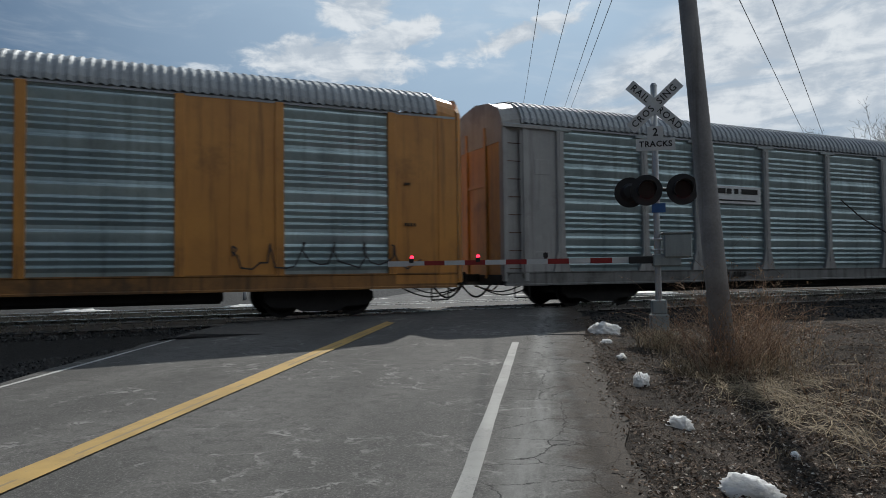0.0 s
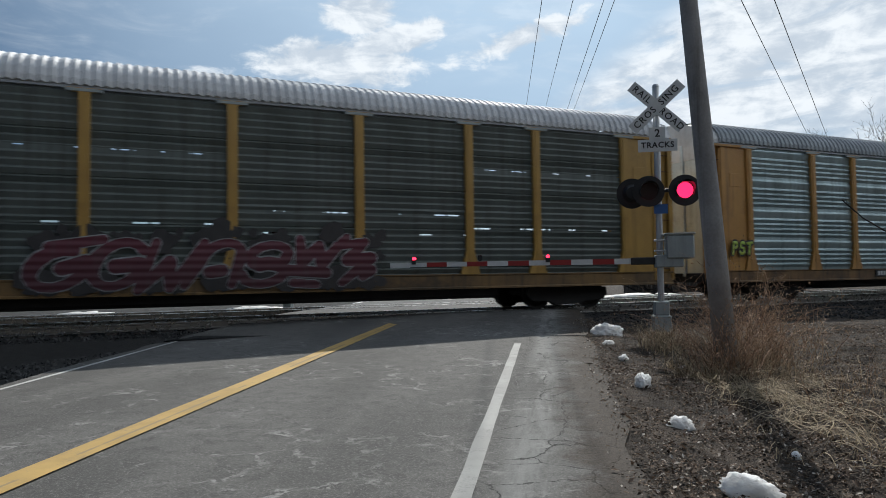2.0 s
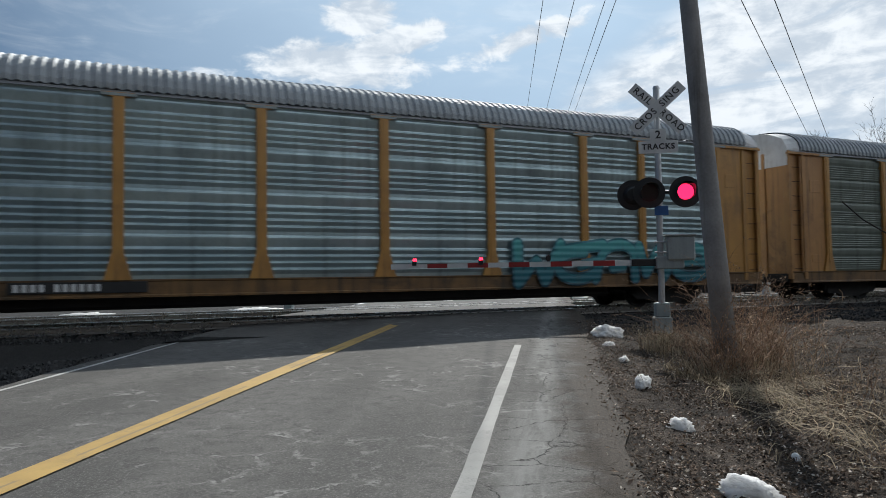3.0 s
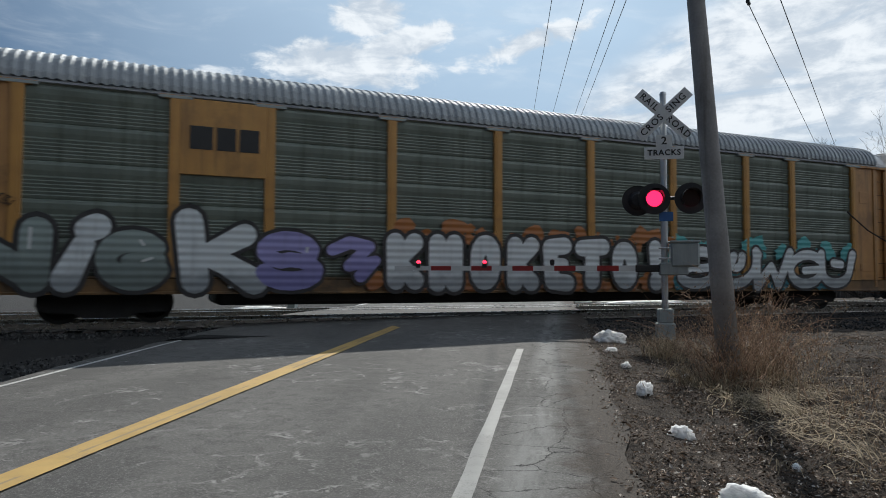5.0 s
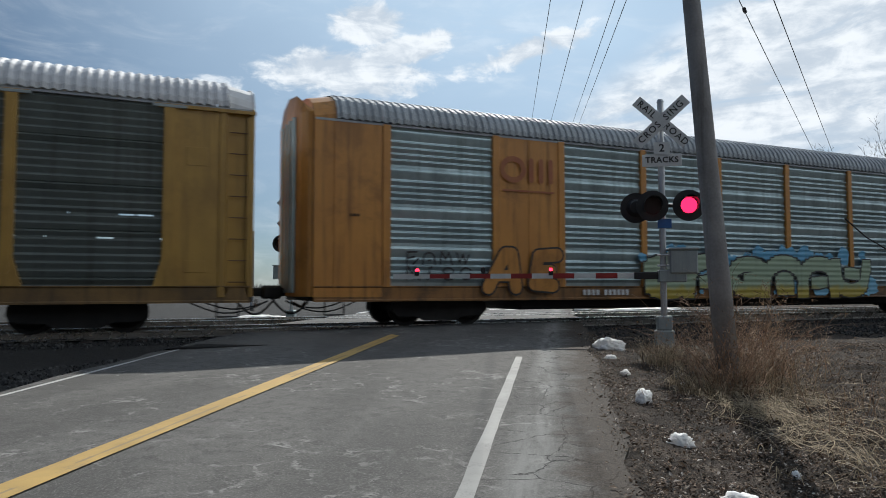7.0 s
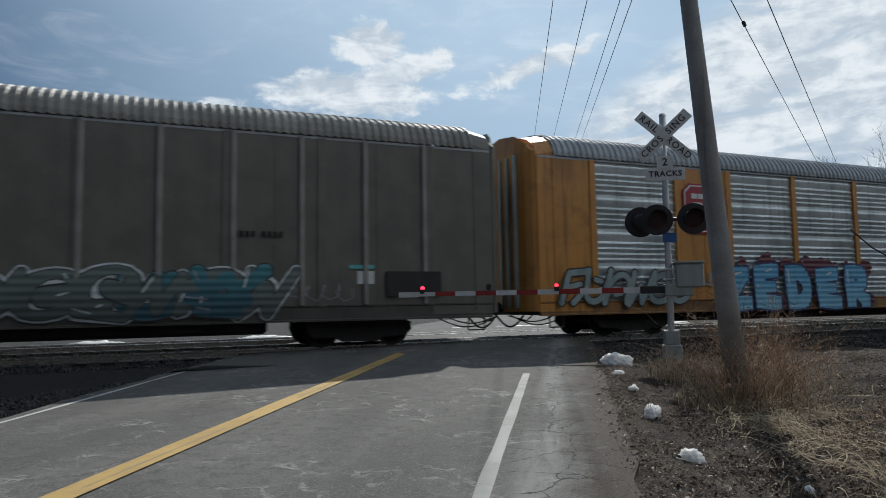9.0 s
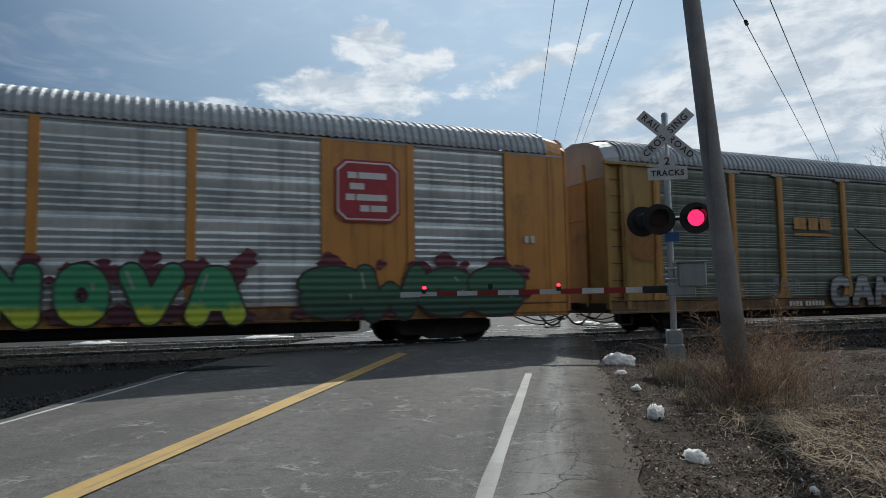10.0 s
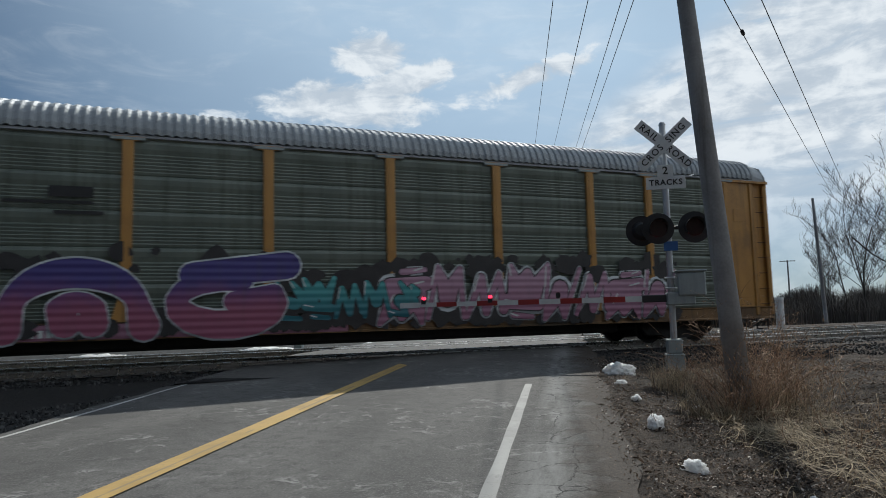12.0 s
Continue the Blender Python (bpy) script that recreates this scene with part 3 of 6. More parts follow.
GLYPH = {
    "K": [[(0.2, 0.0), (0.2, 1.0)], [(0.85, 1.0), (0.3, 0.5), (0.85, 0.0)]],
    "H": [[(0.2, 0.0), (0.2, 1.0)], [(0.8, 0.0), (0.8, 1.0)], [(0.2, 0.5), (0.8, 0.5)]],
    "O": [arc(0.5, 0.5, 0.33, 0.46, 0, 360, 14)],
    "E": [[(0.8, 1.0), (0.2, 0.95), (0.2, 0.05), (0.82, 0.0)], [(0.2, 0.5), (0.7, 0.5)]],
    "T": [[(0.05, 0.95), (0.95, 1.0)], [(0.5, 0.95), (0.5, 0.0)]],
    "!": [[(0.5, 1.0), (0.5, 0.38)], [(0.5, 0.08), (0.5, 0.02)]],
    "A": [[(0.08, 0.0), (0.4, 1.0), (0.6, 1.0), (0.92, 0.0)], [(0.25, 0.35), (0.75, 0.35)]],
    "B": [[(0.18, 0.0), (0.18, 1.0), (0.5, 1.0)] + arc(0.5, 0.77, 0.28, 0.23, 80, -90, 7) + [(0.3, 0.54)], [(0.45, 0.54)] + arc(0.5, 0.27, 0.36, 0.27, 80, -90, 7) + [(0.18, 0.0)]],
    "C": [arc(0.58, 0.5, 0.42, 0.5, 52, 308, 12)],
    "D": [[(0.2, 0.0), (0.2, 1.0), (0.45, 1.0)] + arc(0.45, 0.5, 0.42, 0.5, 80, -80, 8) + [(0.2, 0.0)]],
    "M": [[(0.1, 0.0), (0.18, 1.0), (0.5, 0.4), (0.82, 1.0), (0.9, 0.0)]],
    "N": [[(0.15, 0.0), (0.15, 1.0), (0.85, 0.0), (0.85, 1.0)]],
    "P": [[(0.2, 0.0), (0.2, 1.0), (0.5, 1.0)] + arc(0.5, 0.73, 0.32, 0.27, 80, -90, 7) + [(0.2, 0.46)]],
    "R": [[(0.2, 0.0), (0.2, 1.0), (0.5, 1.0)] + arc(0.5, 0.75, 0.32, 0.25, 80, -90, 7) + [(0.3, 0.5), (0.88, 0.0)]],
    "S": [arc(0.5, 0.75, 0.34, 0.25, 30, 250, 9) + arc(0.5, 0.26, 0.36, 0.26, 80, -160, 9)],
    "V": [[(0.08, 1.0), (0.5, 0.0), (0.92, 1.0)]],
    "Z": [[(0.08, 0.95), (0.9, 1.0), (0.12, 0.0), (0.95, 0.04)]],
}
# shapes that are no letters: hooks, arches, loops, bolts, horns
FORM = {
    "a": [[(0.05, 0.0), (0.12, 0.55)] + arc(0.5, 0.62, 0.36, 0.38, 170, 10, 8) + [(0.92, 0.0)], [(0.4, 0.3), (0.62, 0.34)]],
    "b": [[(0.1, 1.0), (0.3, 0.15), (0.55, 0.9), (0.72, 0.05), (0.98, 0.85)]],
    "c": [arc(0.55, 0.5, 0.42, 0.48, 40, 330, 12), [(0.5, 0.45), (0.9, 0.5)]],
    "d": [[(0.02, 0.9), (0.6, 1.0), (0.35, 0.55), (0.85, 0.6), (0.4, 0.0)], [(0.8, 0.15), (0.95, 0.3)]],
    "e": [arc(0.5, 0.72, 0.36, 0.26, -20, 250, 9) + arc(0.52, 0.26, 0.40, 0.26, 90, -170, 9)],
    "f": [[(0.15, 0.0), (0.2, 1.0), (0.85, 1.05)], [(0.2, 0.5), (0.7, 0.62)], [(0.6, 0.0), (0.95, 0.45)]],
    "g": [arc(0.5, 0.42, 0.42, 0.42, 75, 380, 12) + [(0.55, 0.42)], [(0.2, 0.9), (1.0, 1.08)]],
    "h": [[(0.1, 0.0), (0.2, 1.1), (0.5, 0.45), (0.72, 1.05), (0.95, 0.0)]],
    "i": [[(0.3, 0.0), (0.45, 0.68)], [(0.42, 0.95), (0.62, 1.02)]],
    "j": [[(0.0, 0.0)] + arc(0.5, 0.3, 0.46, 0.68, 170, 10, 12) + [(1.0, 0.0)], [(0.42, 0.08)] + arc(0.5, 0.2, 0.14, 0.26, 150, 30, 4) + [(0.62, 0.08)]],
    "k": [[(0.18, 0.0), (0.14, 1.08)], [(0.9, 0.86), (0.32, 0.46), (0.62, 0.30), (1.0, -0.02)]],
    "n": [[(0.1, 0.02), (0.06, 0.8)], [(0.1, 0.80), (0.75, 0.12)], [(0.78, 0.05), (0.82, 1.0)]],
    "q": [arc(0.42, 0.55, 0.34, 0.38, 0, 360, 12), [(0.6, 0.3), (1.0, -0.02)]],
    "w": [[(0.0, 0.75), (0.35, 0.95), (0.75, 0.85)], [(0.7, 0.8), (0.35, 0.35), (0.9, 0.5), (0.6, 0.1)]],
    "y": [[(0.05, 1.1), (0.3, 0.55), (0.5, 0.95), (0.72, 0.5), (1.0, 1.15)], [(0.1, 0.35), (0.9, 0.28)], [(0.3, 0.05), (0.8, 0.0)]],
}


def ribbons(strokes, width, y, seed=0, block=False, flare=0.0):
    """Flat strokes of (x, z) points with round or square joints, stepped a hair apart so that none share a plane."""
    bm = bmesh.new()
    k, corners = 0, 4 if block else 12
    zs = [z for line in strokes for _, z in line]
    zm, zh = (min(zs) + max(zs)) / 2, max(0.05, (max(zs) - min(zs)) / 2)
    wide = lambda z: width * (1 + flare * (abs(z - zm) / zh - 0.5))
    first = None
    for line in strokes:
        last = None
        for i, (x, z) in enumerate(line):
            yy = y - 0.00006 * k
            k += 1
            r = wide(z) / 2 * (1.30 if block else 1.0)
            turn = math.pi / 4 if block else 0.0
            mid = bm.verts.new((x, yy, z))
            ring = [bm.verts.new((x + r * math.cos(turn + 2 * math.pi * j / corners), yy, z + r * math.sin(turn + 2 * math.pi * j / corners))) for j in range(corners)]
            for j in range(corners):
                bm.faces.new((mid, ring[j], ring[(j + 1) % corners]))
            if first is None:
                first = mid
            elif i == 0:
                bm.edges.new((first, mid))
            if i:
                xa, za = line[i - 1]
                d = Vector((x - xa, z - za))
                if d.length > 1e-5:
                    nn = Vector((-d.y, d.x)).normalized() / 2
                    wa, wb = wide(za), wide(z)
                    yy -= 0.00003
                    al, ar = bm.verts.new((xa + nn.x * wa, yy, za + nn.y * wa)), bm.verts.new((xa - nn.x * wa, yy, za - nn.y * wa))
                    bl, br = bm.verts.new((x + nn.x * wb, yy, z + nn.y * wb)), bm.verts.new((x - nn.x * wb, yy, z - nn.y * wb))
                    bm.faces.new((al, bl, mid, last)), bm.faces.new((last, mid, br, ar))
                else:
                    bm.edges.new((last, mid))
            last = mid
    return bm


def graffiti(car, word, r0, r1, z0, z1, fill, edge="blackpaint", shine=None, fat=0.26, rim=0.10, lean=0.0, seed=1, halo=None, label="", block=False, flare=0.25, glow=None):
    """A sprayed piece between r0 and r1 metres from the rear end; each shape lies over the one before it.
    Capitals are letters; small letters name shapes of FORM. glow is a pale rim outside the dark one."""
    rnd = random.Random(seed)
    n = len(word)
    wide, tall = (r0 - r1) / n, z1 - z0
    y = SIDE - 0.062
    if halo:
        bm = bmesh.new()
        for i in range(13 * n):
            cx, r = -r0 + (r0 - r1) * rnd.uniform(-0.03, 1.03), rnd.uniform(0.06, 0.32)
            cz = min(max(rnd.choice((z0 + 0.1, z1 - 0.05)) + rnd.gauss(0, 0.16), 0.62 + r), z1 + 0.16)
            bm.faces.new([bm.verts.new((cx + r * rnd.uniform(0.6, 1.35) * math.cos(radians(30 * a)), y + 0.008 - 0.0001 * i, cz + r * rnd.uniform(0.6, 1.1) * math.sin(radians(30 * a)))) for a in range(12)])
        tagged(part("graffiti_cloud", bm, halo, car), "patchy sprayed mist round the piece", kind="stuff")
    for i, ch in enumerate(word):
        k = 1.0 + rnd.uniform(-0.05, 0.07)
        dz = rnd.uniform(-0.02, 0.03) * tall
        tilt = lean + rnd.uniform(-0.05, 0.05)
        strokes = []
        loose = n > 1 and word.islower()
        over = 0.16 * wide if loose else 0.0
        upside = loose and rnd.random() < 0.5
        for line in GLYPH.get(ch) or FORM[ch]:
            if upside:
                line = [(x, 1.0 - z) for x, z in line]
            strokes.append([(-r0 + wide * i - over + fat * 0.42 + (wide + 2 * over - fat * 0.84) * x + tilt * (z - 0.5) * tall, max(z0 + fat / 2 + dz + (tall - fat) * k * z, 0.60 + fat / 2)) for x, z in line])
        yy = y - 0.012 * i / max(1, n - 1) - 0.004
        if glow:
            part("graffiti_glow", ribbons(strokes, fat + rim + 0.13, y, 0, block, flare), glow, car, "pale sprayed rim")
        dark = part("graffiti_outline", ribbons(strokes, fat + rim, yy, 0, block, flare), edge, car, "sprayed outline of a graffiti shape")
        part("graffiti_fill", ribbons(strokes, fat, yy - 0.0042, 0, block, flare), fill, dark, label)
        if shine:
            glint = []
            for line in strokes:
                (xa, za), (xb, zb) = max(line[:2], key=lambda q: q[1]), min(line[:2], key=lambda q: q[1])
                glint.append([(xa - fat * 0.22, za + fat * 0.12), (xa - fat * 0.22 + (xb - xa) * 0.35, za + (zb - za) * 0.35)])
            part("graffiti_shine", ribbons(glint, fat * 0.13, yy - 0.0085), shine, dark, "pale highlight strokes")


def sketch(car, word, r0, r1, z0, z1, mat, width, lean=0.0):
    """Open, unfilled sprayed lines."""
    cell = (r0 - r1) / len(word)
    for i, ch in enumerate(word):
        strokes = [[(-r0 + cell * (i + 0.08 + 0.84 * x) + lean * (z - 0.5) * (z1 - z0), z0 + (z1 - z0) * z) for x, z in line] for line in GLYPH.get(ch) or FORM[ch]]
        part("tag", ribbons(strokes, width, SIDE - 0.064), mat, car, "thin sprayed line")


def scribble(car, r0, r1, z0, z1, mat, width, seed, loops=5):
    rnd = random.Random(seed)
    pts = []
    n = loops * 8
    for i in range(n + 1):
        a = 2 * math.pi * i / 8
        pts.append((-r0 + (r0 - r1) * i / n + 0.22 * (z1 - z0) * math.cos(a) + rnd.uniform(-0.05, 0.05), (z0 + z1) / 2 + (z1 - z0) * 0.45 * math.sin(a + rnd.uniform(-0.5, 0.5)) * rnd.uniform(0.6, 1.0)))
    part("tag", ribbons([pts], width, SIDE - 0.064), mat, car, "thin sprayed scribble")


def marks(car, r, z, count, size, mat, gap=0.35, name="marking"):
    """Small stencilled marks, one bar for each character."""
    x = -r
    bar = shared(("bar", size, mat), lambda: mesh_of(box(0, size * 0.62, SIDE - 0.045, SIDE - 0.035, 0, size), name, mat))
    for i in range(count):
        if i == 4:
            x += size * 0.8
        part(name, bar, None, car, "", pose(x, 0, z))
        x += size * (0.62 + gap)


def wagon(k, label, frame_mat, panel_mat, style, roof="roof", boxy=False, cap="white", post_mat=None, door_mat=None, end_mat=None):
    car = thing("autorack_wagon", label, "freight car", "wagons of the passing train", pose(TRAIN[0][1] + SPAN * k, YC, ZR))
    post_mat = post_mat or frame_mat
    posts = POSTS_BOX if boxy else POSTS
    part("roof", shared(("roof", roof), lambda: roof_mesh(roof)), None, car)
    for name, x0, x1 in (("front", -BODY + 0.56, -BODY + 0.02), ("rear", -0.56, -0.02)):
        part("roof_end", shared(("cap", cap, name), lambda: roof_end_mesh(cap, x0, x1, 0.10)), None, car, "plain sheet cap at the roof's end")
    # underframe
    sill = shared(("sill", frame_mat), lambda: mesh_of(extruded([(SIDE + 0.02, 0.60), (SIDE - 0.02, 0.60), (SIDE - 0.02, 0.64), (SIDE + 0.0, 0.66), (SIDE + 0.0, 0.92), (SIDE - 0.02, 0.94), (SIDE - 0.02, 0.97), (SIDE + 0.10, 0.97), (SIDE + 0.10, 0.60)], -BODY + 0.05, -0.05, True), "side_sill", frame_mat + "_sill"))
    part("side_sill", sill, None, car)
    part("side_sill", sill, None, car, "", pose(-BODY, 0, 0, 0, 0, 180))
    part("underframe", shared("belly", lambda: mesh_of(add_box(add_box(box(-BODY + 5.6, -5.6, -1.2, 1.2, 0.34, 0.66, 0.08), -BODY + 0.1, -0.1, -0.4, 0.4, 0.62, 0.95), -BODY + 0.1, -0.1, -1.42, 1.42, 0.86, 0.96), "underframe", "iron")), None, car)
    part("eave_beam", shared(("eave", frame_mat), lambda: mesh_of(add_box(box(-BODY + 0.06, -0.06, SIDE - 0.01, SIDE + 0.12, 4.82, 4.875), -BODY + 0.06, -0.06, -SIDE - 0.12, -SIDE + 0.01, 4.82, 4.875), "eave_beam", "roof")), None, car)
    # panels
    for i, (a, b) in enumerate(zip(posts, posts[1:])):
        m, st = panel_mat, style
        if boxy and i in (1, 7):
            m, st = frame_mat, "flat"
        w = round(b - a, 3)
        if st == "flat":
            mesh = shared(("flat", m, w), lambda: mesh_of(add_box(box(-w, 0, SIDE, SIDE + 0.04, 0.97, 4.82), -w * 0.5 - 0.02, -w * 0.5 + 0.02, SIDE - 0.012, SIDE, 0.98, 4.80), "panel", m))
        elif st == "seamed":
            mesh = shared((st, m, w, (i * 7 + k) % 5), lambda: slit_panel(w, m, (i * 7 + k) % 5))
        else:
            mesh = shared((st, m, w), lambda: mesh_of(extruded(rib_profile(st), -w, 0), "panel", m))
        part("panel", mesh, None, car, "", pose(-a, 0, 0))
    if style != "seamed":
        part("far_side", shared(("far", panel_mat), lambda: mesh_of(box(-BODY + 0.1, -0.1, -SIDE - 0.05, -SIDE, 0.97, 4.83), "far_side", panel_mat)), None, car)
    # posts
    for r in posts:
        if boxy:
            mesh = shared(("slim", frame_mat), lambda: mesh_of(box(-0.10, 0.10, SIDE - 0.03, SIDE + 0.06, 0.94, 4.85, 0.008), "post", frame_mat))
        else:
            mesh = shared(("post", post_mat), lambda: mesh_of(add_box(plate([(-0.11, 4.74), (-0.11, 1.55), (-0.27, 0.96), (0.27, 0.96), (0.11, 1.55), (0.11, 4.74), (0.32, 4.76), (0.32, 4.83), (-0.32, 4.83), (-0.32, 4.76)], SIDE - 0.045, SIDE + 0.05), -0.05, 0.05, SIDE - 0.06, SIDE - 0.045, 1.2, 4.7), "post", post_mat))
        part("post", mesh, None, car, "", pose(-r, 0, 0))
        if not boxy:
            part("post_cap", shared("post_cap", lambda: mesh_of(box(-0.34, 0.34, SIDE - 0.054, SIDE + 0.04, 4.752, 4.818, 0.006), "post_cap", "greybox")), None, car, "pale bolted plate", pose(-r, 0, 0))
    # ends
    end_mat = end_mat or frame_mat
    door_mat = door_mat or end_mat
    for end, base, sgn in (("front", -BODY, 1), ("rear", 0.0, -1)):
        x = lambda d: base + sgn * d
        lo, hi = sorted((x(0.02), x(BAY0 - 0.08)))
        if boxy:
            part("end_panel", shared(("endp", frame_mat, end), lambda: mesh_of(add_box(add_box(box(lo, hi, SIDE - 0.002, SIDE + 0.05, 0.70, 4.86, 0.01), x(0.52) - 0.02, x(0.52) + 0.02, SIDE - 0.02, SIDE, 0.8, 4.8), *sorted((x(0.98), x(1.5))), SIDE - 0.012, SIDE, 1.35, 1.37), "end_panel", frame_mat)), None, car)
            def round_end():
                bm = bmesh.new()
                prof = [(0.0, SIDE), (-0.10, SIDE + 0.06), (-0.22, SIDE + 0.25), (-0.30, SIDE + 0.6), (-0.33, 0.0), (-0.30, -SIDE - 0.6), (-0.22, -SIDE - 0.25), (-0.10, -SIDE - 0.06), (0.0, -SIDE)]
                a = [bm.verts.new((x(d), y, 0.72)) for d, y in prof]
                b = [bm.verts.new((x(d), y, 5.0)) for d, y in prof]
                c = [bm.verts.new((x(d * 0.8), y * 0.9, 5.62 - 0.72 * (abs(y * 0.9) / 1.53) ** 3)) for d, y in prof]
                for i in range(len(prof) - 1):
                    bm.faces.new((a[i], a[i + 1], b[i + 1], b[i])), bm.faces.new((b[i], b[i + 1], c[i + 1], c[i]))
                bm.faces.new(c)
                return mesh_of(bm, "end_door", frame_mat)
            part("end_door", shared(("rend", frame_mat, end), round_end), None, car, "rounded sheet-metal end door")
            for y in (-0.95, -0.55, -0.15, 0.3):
                part("door_rib", shared(("drib", end), lambda: mesh_of(box(*sorted((x(-0.28), x(-0.37))), -0.05, 0.05, 0.8, 4.95, 0.015), "door_rib", "zinc")), None, car, "bare galvanized rib", pose(0, y, 0))
        else:
            part("end_panel", shared(("endp", end_mat, end), lambda: mesh_of(add_box(add_box(box(*sorted((x(0.72), x(BAY0 - 0.10))), SIDE + 0.015, SIDE + 0.06, 0.95, 4.80), *sorted((x(0.98), x(1.42))), SIDE + 0.003, SIDE + 0.02, 3.55, 3.95, 0.004), *sorted((x(0.98), x(1.42))), SIDE + 0.003, SIDE + 0.02, 1.25, 1.5, 0.004), "end_panel", end_mat)), None, car)
            part("corner_post", shared(("corner", end_mat, end), lambda: mesh_of(add_box(add_box(box(*sorted((x(0.60), x(0.74))), SIDE - 0.02, SIDE + 0.1, 0.72, 4.82, 0.01), *sorted((x(0.0), x(0.10))), SIDE - 0.01, SIDE + 0.2, 0.72, 4.88, 0.01), *sorted((x(-0.02), x(1.95))), SIDE - 0.05, SIDE + 0.06, 4.76, 4.83), "corner_post", end_mat)), None, car)
            part("recess_sheet", shared(("recess", end_mat, end), lambda: mesh_of(box(*sorted((x(0.08), x(0.62))), SIDE + 0.10, SIDE + 0.13, 0.85, 4.82), "recess_sheet", end_mat)), None, car)
            lad = part("ladder", shared(("lad", end_mat, end), lambda: mesh_of(add_box(box(*sorted((x(0.10), x(0.15))), SIDE + 0.0, SIDE + 0.05, 0.8, 4.7), *sorted((x(0.53), x(0.58))), SIDE + 0.0, SIDE + 0.05, 0.8, 4.7), "ladder", end_mat)), None, car)
            for i in range(8):
                part("rung", shared(("rung", end), lambda: mesh_of(tube((x(0.12), SIDE + 0.02, 0), (x(0.56), SIDE + 0.02, 0), 0.014, n=6), "rung", "rust")), None, lad, "", pose(0, 0, 1.05 + 0.47 * i))
            part("end_door", shared(("end", door_mat, end), lambda: mesh_of(box(*sorted((x(0.02), x(0.08))), SIDE + 0.06, -SIDE - 0.06, 0.80, 4.95), "end_door", door_mat)), None, car, "folding end door")
            for y in (-0.56, 0.56):
                part("door_rib", shared(("drib2", door_mat, end), lambda: mesh_of(box(*sorted((x(-0.03), x(0.018))), -0.06, 0.06, 0.8, 4.9, 0.01), "door_rib", door_mat)), None, car, "", pose(0, y, 0))
            part("door_rail", shared(("drail", door_mat, end), lambda: mesh_of(box(*sorted((x(-0.02), x(0.018))), -0.49, 0.49, 3.3, 3.38), "door_rail", door_mat)), None, car)
            part("end_gable", shared(("gable", cap, end), lambda: mesh_of(extruded([(-1.5, 4.4), (-1.5, 4.98), (-1.3, 5.30), (-0.8, 5.52), (0, 5.64), (0.8, 5.52), (1.3, 5.30), (1.5, 4.98), (1.5, 4.4)], *sorted((x(-0.005), x(0.03))), True), "end_gable", cap)), None, car, "pale sheet over the end door")
        part("end_sill", shared(("esill", end), lambda: mesh_of(box(*sorted((x(-0.02), x(0.25))), -1.40, 1.40, 0.62, 0.90, 0.02), "end_sill", "iron")), None, car)
        part("coupler", shared(("coup", end), lambda: mesh_of(add_box(box(*sorted((x(-0.50), x(0.1))), -0.12, 0.12, 0.72, 0.92, 0.02), *sorted((x(-0.72), x(-0.42))), -0.22, 0.20, 0.66, 0.98, 0.05), "coupler", "iron")), None, car)
        part("air_hose", shared(("hose", end), lambda: mesh_of(path_tube(hose_points(x(0.25), x(-0.70), -0.35, 0.68, 0.38), 0.028), "air_hose", "rubber")), None, car)
        part("cable", shared(("cable", end), lambda: mesh_of(path_tube(hose_points(x(1.3), x(-0.45), -0.8, 0.62, 0.27) + hose_points(x(-0.45), x(1.0), -0.75, 0.62, 0.18)[1:], 0.018), "cable", "rubber")), None, car)
        part("uncoupling_lever", shared(("lever", end), lambda: mesh_of(path_tube([Vector((x(-0.1), -1.4, 0.66)), Vector((x(-0.14), -1.1, 0.48)), Vector((x(-0.2), -0.2, 0.6))], 0.018), "uncoupling_lever", "rust")), None, car)
        part("grab_iron", shared(("step", end), lambda: mesh_of(path_tube([Vector((x(0.3), SIDE, 0.62)), Vector((x(0.3), SIDE, 0.30)), Vector((x(0.75), SIDE, 0.30)), Vector((x(0.75), SIDE, 0.62))], 0.02), "grab_iron", "iron")), None, car)
        truck(car, x(3.40))
    return car


def plaque(car, r0, r1, z0, z1, mat, name="sign_panel", out=0.05, label=""):
    return part(name, box(-r0, -r1, SIDE - out, SIDE + 0.02, z0, z1, 0.006), mat, car, label)


def blocks(car, spans, z0, z1, mat, out=0.062, name="emblem"):
    """Plain bars that stand for an emblem's letters."""
    for a, b in spans:
        part(name, box(-a, -b, SIDE - out, SIDE - out + 0.008, z0, z1), mat, car)


def octagon(car, r, z, w, h, mat, y, name="emblem", label=""):
    c = 0.28
    pts = [(-w + c * w, -h), (w - c * w, -h), (w, -h + c * h), (w, h - c * h), (w - c * w, h), (-w + c * w, h), (-w, h - c * h), (-w, -h + c * h)]
    return part(name, plate([(-r + px, z + pz) for px, pz in pts], SIDE - y, SIDE - y + 0.012), mat, car, label)


CARS = []


